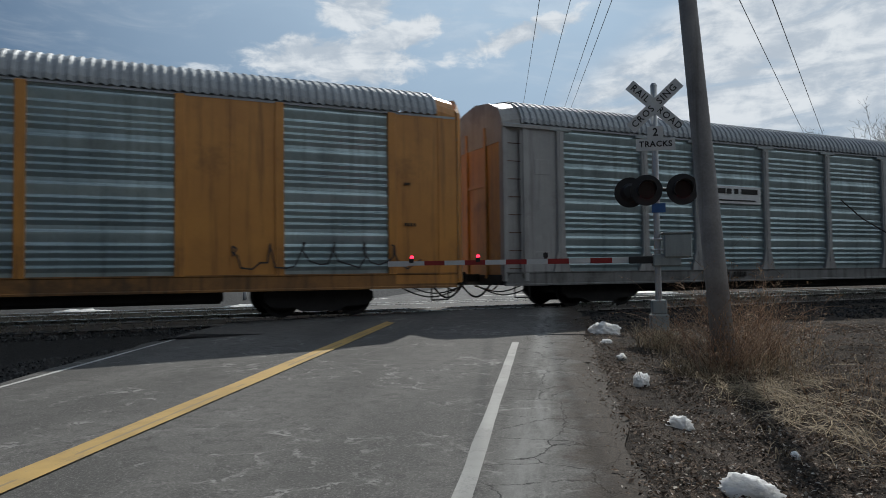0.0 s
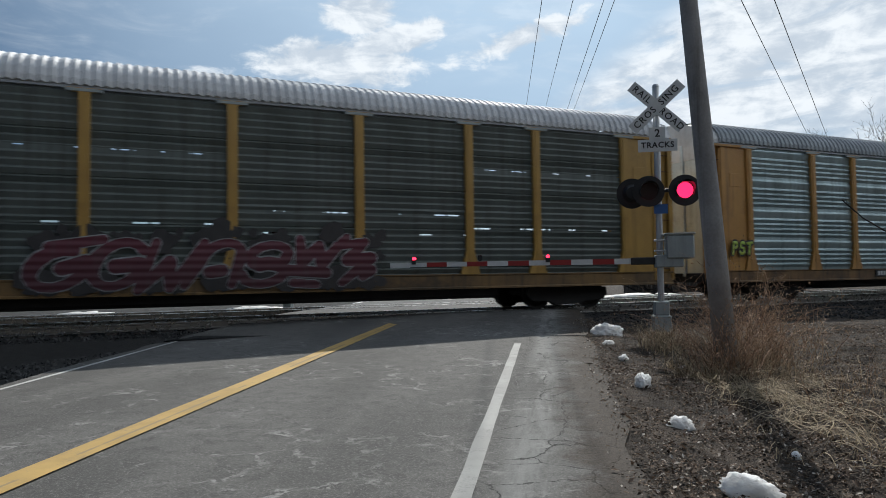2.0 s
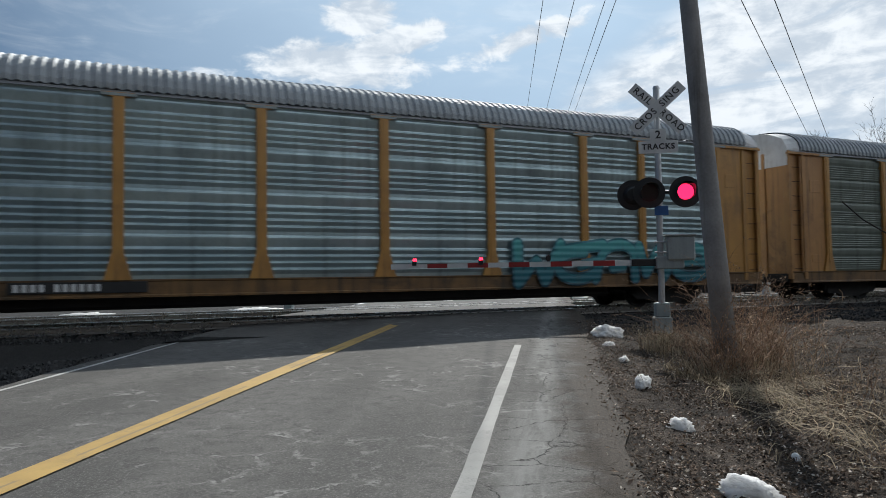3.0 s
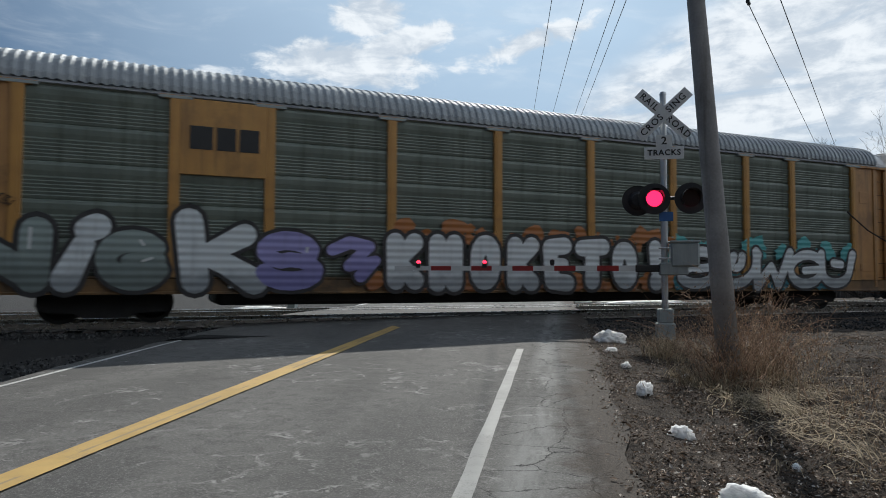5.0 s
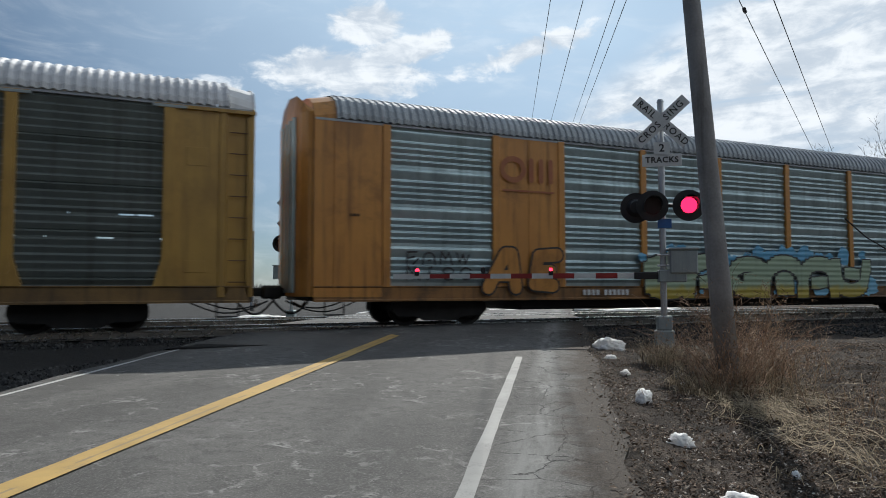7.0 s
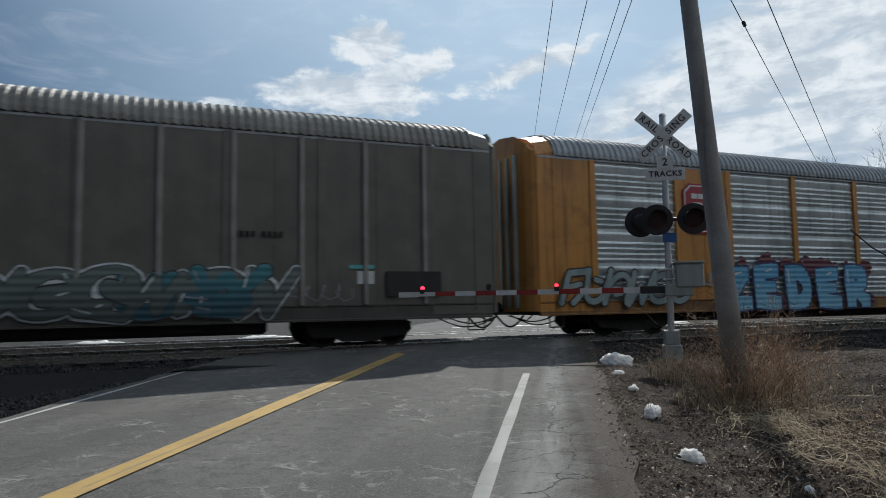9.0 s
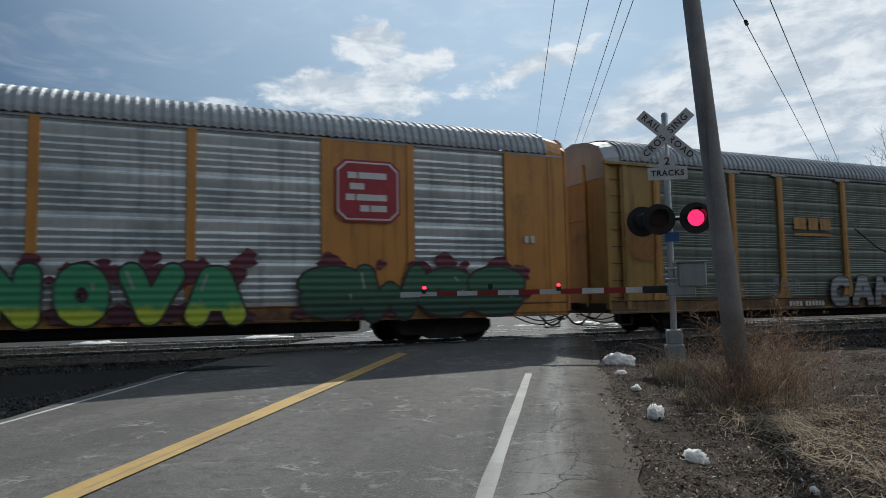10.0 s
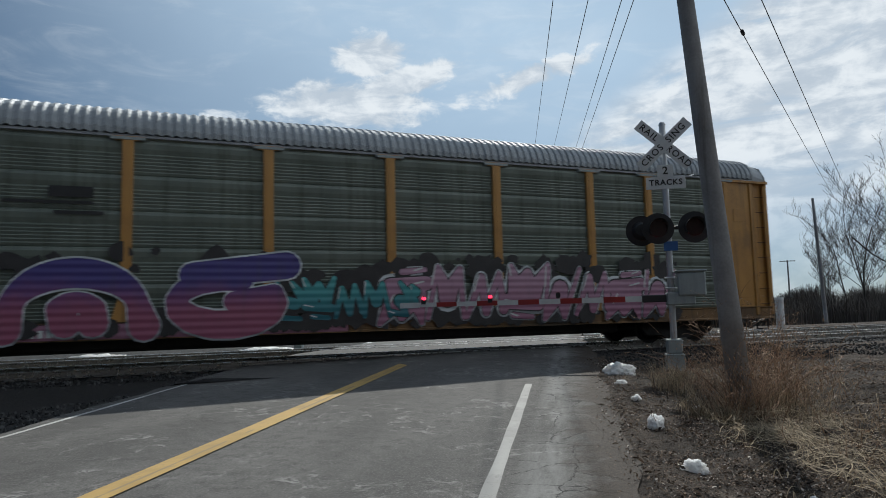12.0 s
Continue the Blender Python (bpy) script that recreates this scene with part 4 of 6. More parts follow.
def build_train():
    add = CARS.append
    # orange wagon that has nearly passed
    c = wagon(0, "orange enclosed autorack wagon with bare galvanized side screens", "orange", "zinc", "grouped", "roof", True, "orange")
    scribble(c, 5.6, 1.2, 1.0, 1.75, "blackpaint", 0.035, 3, 6)
    marks(c, 1.45, 3.1, 3, 0.06, "iron"), marks(c, 1.45, 2.1, 4, 0.08, "iron")
    add(c)
    c = wagon(1, "light grey enclosed autorack wagon with galvanized side screens", "grey", "zinc", "grouped", "roof", cap="grey", door_mat="amber")
    plaque(c, 20.75, 18.45, 2.98, 3.52, "sheet", label="white lettering board")
    blocks(c, [(20.6, 19.95), (19.9, 19.7), (19.6, 19.42), (19.3, 18.6)], 3.28, 3.44, "iron"), blocks(c, [(20.6, 18.7)], 3.06, 3.10, "iron")
    marks(c, 20.4, 0.74, 8, 0.15, "iron"), marks(c, 25.8, 3.3, 3, 0.05, "iron"), marks(c, 1.35, 3.5, 4, 0.05, "iron")
    add(c)
    c = wagon(2, "yellow enclosed autorack wagon with dark side screens", "yellow", "screen", "seamed", "roof_white", door_mat="yellow")
    plaque(c, 22.95, 21.15, 2.65, 4.78, "yellow")
    sh = [(-0.62, 4.35), (-0.42, 4.45), (0, 4.62), (0.42, 4.45), (0.62, 4.35), (0.52, 4.05), (0.60, 3.6), (0.62, 3.2), (0.45, 2.95), (0, 2.78), (-0.45, 2.95), (-0.62, 3.2), (-0.60, 3.6), (-0.52, 4.05)]
    part("shield", plate([(-22.05 + a, b) for a, b in sh], SIDE - 0.066, SIDE - 0.054), "sheet", c, "white shield emblem with a navy top")
    part("shield_top", plate([(-22.05 + a * 0.96, b) for a, b in [(-0.60, 4.33), (-0.42, 4.42), (0, 4.58), (0.42, 4.42), (0.60, 4.33), (0.52, 4.05), (0.54, 3.86), (-0.54, 3.86), (-0.52, 4.05)]], SIDE - 0.078, SIDE - 0.068), "navy", c, "navy upper field of the shield")
    blocks(c, [(22.45, 21.65)], 4.20, 4.28, "sheet", 0.088), blocks(c, [(22.5, 21.6)], 3.97, 4.06, "sheet", 0.088)
    sketch(c, "ej", 25.4, 22.3, 0.75, 2.0, "pale", 0.04), sketch(c, "ec", 22.9, 20.8, 0.7, 1.6, "pale", 0.035), sketch(c, "fdae", 19.2, 17.6, 1.02, 1.4, "pale", 0.03)
    graffiti(c, "gchaeyd", 16.2, 9.2, 0.66, 1.80, "maroon", "pale", None, 0.24, 0.05, 0.35, 5, "blackpaint", flare=-0.5)
    marks(c, 21.6, 0.72, 9, 0.14, "sheet"), marks(c, 16.2, 0.74, 2, 0.10, "sheet")
    add(c)
    c = wagon(3, "amber enclosed autorack wagon with galvanized side screens", "amber", "zinc", "grouped", "roof", cap="white", door_mat="zinc_pale")
    plaque(c, 20.1, 17.6, 0.70, 0.93, "hood", "mark_board", 0.03), marks(c, 20.0, 0.74, 10, 0.15, "sheet")
    graffiti(c, "PST", 26.80, 25.92, 1.44, 1.86, "acid", "blackpaint", None, 0.075, 0.085, 0.1, 11)
    graffiti(c, "hgabe", 8.9, 2.3, 0.72, 1.85, "teal", "tealdark", None, 0.22, 0.10, 0.1, 12)
    add(c)
    c = wagon(4, "amber enclosed autorack wagon with green-grey side screens", "amber", "screen_green", "banded", "roof", cap="white", end_mat="tan")
    graffiti(c, "cejcae", 8.8, 2.0, 0.70, 1.70, "pale", "faint", None, 0.30, 0.07, 0, 21)
    graffiti(c, "egabh", 17.0, 10.5, 0.72, 1.75, "faint", "screen_green", None, 0.18, 0.08, 0, 22)
    add(c)
    c = wagon(5, "amber enclosed autorack wagon with green-grey screens and a full-width graffiti mural", "amber", "screen_green", "banded", "roof", cap="white", end_mat="tan")
    plaque(c, 22.95, 21.15, 3.15, 4.78, "amber"), blocks(c, [(22.75, 22.28), (22.2, 21.8), (21.72, 21.3)], 3.70, 4.20, "hood")
    graffiti(c, "n", 27.0, 25.05, 0.66, 2.15, "greygreen", "blackpaint", "sheet", 0.46, 0.17, 0, 31, flare=0.5)
    graffiti(c, "i", 25.25, 24.2, 0.68, 2.15, "silver", "blackpaint", None, 0.44, 0.17, 0.2, 38, flare=0.4)
    graffiti(c, "c", 24.65, 23.05, 0.68, 1.95, "greygreen", "blackpaint", "sheet", 0.42, 0.16, 0, 39)
    graffiti(c, "k", 23.1, 21.2, 0.66, 2.28, "silver", "blackpaint", None, 0.48, 0.17, 0, 30, flare=0.4)
    graffiti(c, "e", 21.5, 19.75, 0.70, 2.05, "violet", "blackpaint", "sheet", 0.38, 0.15, 0, 32)
    graffiti(c, "w", 19.75, 18.35, 0.78, 1.95, "violet", "blackpaint", None, 0.27, 0.14, 0, 29)
    graffiti(c, "KHOKETO!", 18.4, 9.7, 0.66, 2.02, "silver", "blackpaint", None, 0.40, 0.17, 0, 33, "rustspray", flare=0.3)
    graffiti(c, "ejhca", 9.4, 2.0, 0.68, 1.9, "silver", "blackpaint", None, 0.28, 0.14, 0.1, 34, "teal")
    marks(c, 21.9, 0.72, 9, 0.14, "sheet"), scribble(c, 26.2, 25.95, 2.3, 2.6, "iron", 0.02, 36, 2)
    add(c)
    c = wagon(6, "yellow enclosed autorack wagon with dark screens and teal graffiti", "yellow", "screen", "seamed", "roof_white", cap="white")
    plaque(c, 20.95, 18.3, 2.72, 3.52, "yellow"), blocks(c, [(20.7, 19.85)], 2.85, 2.97, "hood"), blocks(c, [(20.75, 20.6), (20.0, 19.85), (19.35, 19.2)], 2.97, 3.28, "hood"), blocks(c, [(20.75, 19.85), (19.75, 18.8)], 3.28, 3.42, "hood")
    graffiti(c, "qgfbjae", 19.4, 10.6, 0.62, 2.0, "tealdark", "blackpaint", "pale", 0.40, 0.10, 0.15, 41, "sheet", glow="pale", flare=-0.5)
    graffiti(c, "cd", 10.8, 8.4, 0.62, 1.9, "maroon", "blackpaint", None, 0.34, 0.10, 0, 42)
    marks(c, 21.9, 0.72, 9, 0.14, "sheet")
    add(c)
    c = wagon(7, "orange enclosed autorack wagon with galvanized screens and olive graffiti", "orange", "zinc", "grouped", "roof", True, "orange")
    part("emblem", ribbons([arc(-22.45, 4.0, 0.32, 0.28, 0, 360, 16), [(-21.9, 3.74), (-21.9, 4.26)], [(-21.6, 3.74), (-21.6, 4.26)], [(-21.3, 3.74), (-21.3, 4.26)]], 0.14, SIDE - 0.05), "dullred", c, "faded red emblem")
    blocks(c, [(22.75, 21.2)], 3.42, 3.47, "dullred", 0.035)
    sketch(c, "fahb", 25.5, 23.7, 1.50, 1.78, "blackpaint", 0.045), sketch(c, "hiec", 25.5, 23.6, 1.12, 1.42, "blackpaint", 0.045)
    graffiti(c, "AE", 23.3, 20.9, 0.80, 1.90, "orange", "blackpaint", None, 0.30, 0.09, 0.15, 52)
    graffiti(c, "eacjaa", 18.2, 8.8, 0.60, 1.86, "lime", "blackpaint", None, 0.40, 0.08, 0, 53, "skyblue", block=True)
    marks(c, 20.3, 0.72, 10, 0.15, "sheet"), marks(c, 26.8, 2.6, 4, 0.06, "iron")
    add(c)
    # grey-brown wagon with many slim posts
    c = wagon(8, "grey-brown enclosed autorack wagon with slim posts and silver graffiti", "brown", "brown", "flat", "brownpost", True, "brown")
    for i in range(17):
        part("slim_post", shared("slim_post", lambda: mesh_of(box(-0.055, 0.055, SIDE - 0.075, SIDE, 0.97, 4.86, 0.012), "slim_post", "brownpost")), None, c, "", pose(-1.9 - 1.5 * i, 0, 0))
    graffiti(c, "hacgbjh", 12.6, 5.2, 0.68, 1.85, "smoke", "blackpaint", "silver", 0.30, 0.06, 0.3, 61, glow="silver", flare=-0.8)
    graffiti(c, "jy", 8.6, 6.0, 0.72, 1.75, "tealdark", "blackpaint", "pale", 0.30, 0.05, 0.3, 62)
    graffiti(c, "fdgahcb", 21.5, 13.5, 0.70, 1.85, "smoke", "blackpaint", "silver", 0.24, 0.08, 0.2, 63, glow="silver")
    plaque(c, 2.9, 1.5, 1.15, 1.75, "hood", "tank", 0.10), plaque(c, 3.6, 3.2, 1.45, 1.75, "sheet", "data_board", 0.03)
    marks(c, 6.4, 2.5, 8, 0.13, "iron"), plaque(c, 3.8, 3.2, 1.8, 1.9, "teal", "stripe", 0.03)
    scribble(c, 5.2, 3.8, 1.0, 1.5, "pale", 0.025, 64, 4)
    add(c)
    c = wagon(9, "orange enclosed autorack wagon with red octagon emblems and blue graffiti", "orange", "zinc_pale", "grouped", "roof", True, "orange")
    for r, h in ((21.95, 3.64), (5.52, 3.64)):
        octagon(c, r, h, 0.80, 0.74, "crimson", 0.048, "emblem", "crimson octagon emblem with white bars")
        octagon(c, r, h, 0.75, 0.69, "sheet", 0.056, "emblem_ring"), octagon(c, r, h, 0.71, 0.65, "crimson", 0.064, "emblem_field")
        for i, (a, b) in enumerate(((0.5, 0.3), (0.35, 0.25), (0.55, -0.42), (0.2, -0.5))):
            z = h + 0.36 - 0.26 * i
            blocks(c, [(r + a, r + a - 0.22), (r + a - 0.26, r - 0.45)] if i != 1 else [(r + a + 0.1, r + 0.1)], z - 0.07, z + 0.08, "sheet", 0.074)
    graffiti(c, "faahec", 27.0, 22.6, 0.85, 1.80, "zinc", "blackpaint", None, 0.15, 0.07, 0.3, 71)
    scribble(c, 22.9, 21.6, 1.3, 1.8, "pale", 0.05, 72, 4)
    graffiti(c, "ZEDER", 21.6, 14.9, 0.62, 1.95, "skyblue", "navy", "sheet", 0.40, 0.10, -0.05, 73, "maroon", block=True)
    graffiti(c, "NOVA", 13.4, 8.3, 0.62, 1.85, "green", "blackpaint", "pale", 0.40, 0.09, 0, 74, "maroon")
    graffiti(c, "ehce", 7.1, 1.5, 0.66, 1.80, "darkgreen", "blackpaint", "pale", 0.40, 0.10, 0, 75, "maroon")
    marks(c, 1.3, 2.5, 2, 0.18, "sheet"), marks(c, 20.0, 0.72, 9, 0.13, "iron")
    add(c)
    c = wagon(10, "amber enclosed autorack wagon with dark green-grey screens", "amber", "screen_green", "banded", "roof", cap="roof", end_mat="dull_yellow")
    blocks(c, [(20.5, 19.98), (19.86, 19.44), (19.32, 18.86)], 3.12, 3.50, "amber", 0.04), blocks(c, [(20.5, 18.86)], 2.92, 3.0, "amber", 0.04)
    graffiti(c, "CAMEZ", 19.2, 13.7, 0.66, 1.62, "pale", "blackpaint", None, 0.26, 0.06, 0.05, 81, block=True), sketch(c, "hfab", 21.6, 20.4, 1.3, 1.55, "pale", 0.03), sketch(c, "cifh", 21.6, 20.4, 0.98, 1.22, "pale", 0.03)
    graffiti(c, "jaeyjcfh", 13.4, 2.4, 0.64, 1.75, "tealdark", "blackpaint", "pale", 0.32, 0.05, 0.1, 82, glow="silver", flare=-0.5)
    scribble(c, 26.9, 26.2, 1.9, 3.6, "dullred", 0.03, 83, 6)
    marks(c, 20.9, 0.70, 10, 0.15, "sheet")
    add(c)
    c = wagon(11, "amber enclosed autorack wagon with dark screens and purple-pink graffiti", "amber", "screen_green", "banded", "roof", cap="roof", door_mat="zinc_pale")
    blocks(c, [(20.4, 18.8)], 3.36, 3.42, "hood", 0.03), blocks(c, [(19.6, 18.8)], 3.5, 3.72, "hood", 0.03), blocks(c, [(19.5, 18.6)], 3.15, 3.22, "hood", 0.03)
    scribble(c, 26.95, 26.05, 2.6, 3.5, "blackpaint", 0.05, 91, 6), scribble(c, 26.9, 26.1, 1.2, 1.7, "pale", 0.04, 92, 6)
    graffiti(c, "Bjjg", 26.3, 14.7, 0.62, 2.26, "purple", "silver", None, 0.50, 0.07, 0, 93, "blackpaint", flare=0.4)
    graffiti(c, "fybhd", 15.2, 11.8, 0.85, 1.80, "teal", "blackpaint", "sheet", 0.20, 0.05, 0, 94, "blackpaint", flare=-0.9)
    graffiti(c, "yhbyhbyh", 12.6, 4.0, 0.70, 2.16, "pink", "blackpaint", "sheet", 0.34, 0.06, 0.15, 95, "blackpaint", glow="silver", flare=-1.3)
    plaque(c, 26.3, 13.5, 0.62, 0.93, "pink", "sprayed_band", 0.022), marks(c, 20.0, 0.68, 9, 0.15, "sheet")
    add(c)


build_train()


# ---- ground, road, tracks
def smooth(a, b, v):
    t = min(1.0, max(0.0, (v - a) / (b - a)))
    return t * t * (3 - 2 * t)


def ground_z(x, y):
    s, r = RD.x * x + RD.y * y, RP.x * x + RP.y * y
    base = max(min(GRADE * s, 0.40), -0.35)
    if r > 0.25:
        base -= 0.02 + 0.10 * smooth(0.25, 2.5, r) + 0.25 * smooth(5.0, 12.0, r) * (1 - smooth(9, 13, y))
    elif r < -6.6:
        base -= 0.10 + 0.15 * smooth(-6.6, -9.0, r)
    else:
        base -= 0.07
    off = smooth(0.2, 0.6, r) + smooth(-6.5, -7.0, r)
    base += off * (0.05 * noise.noise((x * 0.9, y * 0.9, 3.0)) + (0.02 + 0.05 * smooth(0.9, 1.8, r)) * noise.noise((x * 2.6, y * 2.6, 7.0)) + 0.03 * smooth(0.6, 1.2, r) * noise.noise((x * 5.5, y * 5.5, 17.0)))
    bed = smooth(13.2, 14.9, y) * (1 - smooth(24.5, 28.0, y))
    base = base * (1 - bed) + 0.25 * bed
    beyond = smooth(26.0, 60.0, y)
    return base * (1 - beyond) + (-0.6 + 0.3 * noise.noise((x * 0.02, y * 0.02, 1.0))) * beyond


def spread(lo, hi, step, far, grow=1.35):
    out, v, st = [], lo, step
    while v < hi:
        out.append(v)
        v += step
    st, v = step, out[-1]
    while v < far:
        st *= grow
        v += st
        out.append(v)
    st, v = step, lo
    while v > -far:
        st *= grow
        v -= st
        out.insert(0, v)
    return out


def grid_mesh(name, xs, ys, zf, mat):
    vs = [(x, y, zf(x, y)) for y in ys for x in xs]
    n = len(xs)
    fs = [(j * n + i, j * n + i + 1, (j + 1) * n + i + 1, (j + 1) * n + i) for j in range(len(ys) - 1) for i in range(n - 1)]
    me = bpy.data.meshes.new(name)
    me.from_pydata(vs, [], fs)
    me.shade_smooth()
    me.materials.append(mat)
    return me


def ground_material():
    m = bpy.data.materials.new("verge_soil")
    m.use_nodes = True
    q = Graph(m.node_tree)
    co = q.put("ShaderNodeTexCoord").outputs["Object"]
    n1, n2, n3 = q.noise(co, 0.9, 6.0, 0.65), q.noise(co, 14.0, 5.0, 0.7), q.noise(co, 70.0, 3.0, 0.7)
    col = q.mix(q.ramp01(n1, 0.4, 0.62), (0.048, 0.038, 0.030), (0.090, 0.070, 0.055))
    clod = q.noise(co, 3.2, 8.0, 0.72, 0.5)
    col = q.mix(q.math("MULTIPLY", q.ramp01(clod, 0.50, 0.60), 0.8), col, (0.026, 0.022, 0.018))
    col = q.mix(q.math("MULTIPLY", q.ramp01(clod, 0.44, 0.36), 0.6), col, (0.20, 0.165, 0.13))
    col = q.mix(q.ramp01(n2, 0.50, 0.62), col, (0.038, 0.030, 0.025))
    col = q.mix(q.math("MULTIPLY", q.ramp01(n3, 0.60, 0.70), 0.6), col, (0.36, 0.31, 0.25))
    # dark cinders on the far side of the road
    sep = q.put("ShaderNodeSeparateXYZ")
    q.wire(co, sep.inputs[0])
    right = q.math("SUBTRACT", q.math("MULTIPLY", sep.outputs[0], RP.x), q.math("MULTIPLY", sep.outputs[1], -RP.y))
    cinder = q.ramp01(q.math("ADD", right, q.math("MULTIPLY", n1, 0.8)), -5.6, -6.0)
    col = q.mix(cinder, col, q.mix(q.ramp01(n3, 0.4, 0.65), (0.028, 0.028, 0.027), (0.085, 0.082, 0.078)))
    b = m.node_tree.nodes["Principled BSDF"]
    q.wire(col, b.inputs["Base Color"])
    b.inputs["Roughness"].default_value = 0.95
    b.inputs["Specular IOR Level"].default_value = 0.2
    bp = q.put("ShaderNodeBump")
    bp.inputs["Strength"].default_value, bp.inputs["Distance"].default_value = 0.9, 0.03
    q.wire(q.math("ADD", q.math("ADD", n2, q.math("MULTIPLY", n3, 0.6)), q.math("MULTIPLY", clod, 2.5)), bp.inputs["Height"])
    q.wire(bp.outputs[0], b.inputs["Normal"])
    return m


def gravel_material(name, a, b2, scale=26.0):
    m = bpy.data.materials.new(name)
    m.use_nodes = True
    q = Graph(m.node_tree)
    co = q.put("ShaderNodeTexCoord").outputs["Object"]
    v = q.put("ShaderNodeTexVoronoi")
    q.feed(v.inputs["Vector"], co)
    v.inputs["Scale"].default_value = scale
    tone = q.put("ShaderNodeSeparateColor")
    q.wire(v.outputs["Color"], tone.inputs[0])
    n1 = q.noise(co, 0.6, 5.0, 0.6)
    col = q.mix(tone.outputs[0], a, b2)
    col = q.mix(q.math("MULTIPLY", q.ramp01(n1, 0.45, 0.7), 0.5), col, tuple(c * 0.45 for c in a))
    b = m.node_tree.nodes["Principled BSDF"]
    q.wire(col, b.inputs["Base Color"])
    b.inputs["Roughness"].default_value = 0.9
    b.inputs["Specular IOR Level"].default_value = 0.25
    bp = q.put("ShaderNodeBump")
    bp.inputs["Strength"].default_value, bp.inputs["Distance"].default_value = 1.0, 0.04
    q.wire(q.math("SUBTRACT", 1.0, v.outputs["Distance"]), bp.inputs["Height"])
    q.wire(bp.outputs[0], b.inputs["Normal"])
    return m


def asphalt_material():
    """Grey worn asphalt: aggregate, broad stains, pale scuffs, a net of cracks near the edge."""
    m = bpy.data.materials.new("worn_asphalt")
    m.use_nodes = True
    q = Graph(m.node_tree)
    co = q.put("ShaderNodeTexCoord").outputs["Object"]
    sep = q.put("ShaderNodeSeparateXYZ")
    q.wire(co, sep.inputs[0])
    agg, mid, big = q.noise(co, 55.0, 5.0, 0.85), q.noise(co, 6.0, 6.0, 0.65, 0.3), q.noise(q.scaled(co, 1.0, 0.35, 1.0), 0.8, 5.0, 0.6)
    col = q.mix(q.ramp01(big, 0.35, 0.65), (0.094, 0.091, 0.085), (0.152, 0.147, 0.137))
    col = q.mix(q.math("MULTIPLY", q.ramp01(mid, 0.45, 0.66), 0.6), col, (0.070, 0.068, 0.064))
    col = q.mix(q.math("MULTIPLY", q.ramp01(agg, 0.52, 0.64), 0.70), col, (0.27, 0.26, 0.25))
    col = q.mix(q.math("MULTIPLY", q.ramp01(agg, 0.47, 0.36), 0.7), col, (0.05, 0.05, 0.05))
    # pale wandering scuffs left by salt
    veins = q.put("ShaderNodeTexVoronoi")
    veins.feature = "DISTANCE_TO_EDGE"
    wn = q.put("ShaderNodeTexNoise")
    q.feed(wn.inputs["Vector"], co)
    wn.inputs["Scale"].default_value, wn.inputs["Detail"].default_value, wn.inputs["Roughness"].default_value = 2.2, 8.0, 0.65
    warp = q.mix(0.95, co, wn.outputs["Color"], "ADD")
    q.feed(veins.inputs["Vector"], warp)
    veins.inputs["Scale"].default_value = 1.5
    where = q.ramp01(q.noise(co, 0.75, 5.0, 0.65), 0.46, 0.62)
    worn = q.math("MULTIPLY", q.ramp01(veins.outputs["Distance"], 0.055, 0.0), q.math("MULTIPLY", where, q.ramp01(mid, 0.38, 0.6)))
    col = q.mix(q.math("MULTIPLY", worn, 0.85), col, (0.34, 0.335, 0.315))
    # pale wheel-worn strips outside the edge line
    strip = q.math("MULTIPLY", q.ramp01(q.math("ABSOLUTE", q.math("SUBTRACT", sep.outputs[0], -0.22)), 0.26, 0.05), q.ramp01(q.noise(q.scaled(co, 3.0, 0.5, 1.0), 1.2, 6.0, 0.7), 0.36, 0.60))
    col = q.mix(q.math("MULTIPLY", strip, 0.62), col, (0.30, 0.30, 0.285))
    # cracks by the shoulder
    cr = q.put("ShaderNodeTexVoronoi")
    cr.feature = "DISTANCE_TO_EDGE"
    q.feed(cr.inputs["Vector"], q.mix(0.30, co, wn.outputs["Color"], "ADD"))
    cr.inputs["Scale"].default_value = 1.9
    edge = q.ramp01(sep.outputs[0], -0.75, -0.35)
    crack = q.math("MULTIPLY", q.ramp01(cr.outputs["Distance"], 0.016, 0.004), q.math("MULTIPLY", edge, q.ramp01(mid, 0.36, 0.5)))
    col = q.mix(q.math("MULTIPLY", crack, 0.85), col, (0.025, 0.025, 0.024))
    # soil and crumbs washed over the right-hand edge
    soil = q.ramp01(q.math("ADD", sep.outputs[0], q.math("MULTIPLY", q.math("SUBTRACT", q.noise(co, 1.6, 8.0, 0.75), 0.5), 1.5)), -0.10, 0.34)
    col = q.mix(soil, col, q.mix(q.ramp01(agg, 0.4, 0.6), (0.040, 0.033, 0.027), (0.088, 0.071, 0.056)))
    b = m.node_tree.nodes["Principled BSDF"]
    q.wire(col, b.inputs["Base Color"])
    q.wire(q.math("ADD", 0.78, q.math("MULTIPLY", big, 0.2)), b.inputs["Roughness"])
    b.inputs["Specular IOR Level"].default_value = 0.3
    bp = q.put("ShaderNodeBump")
    bp.inputs["Strength"].default_value, bp.inputs["Distance"].default_value = 0.5, 0.008
    q.wire(q.math("SUBTRACT", agg, q.math("MULTIPLY", crack, 2.0)), bp.inputs["Height"])
    q.wire(bp.outputs[0], b.inputs["Normal"])
    return m


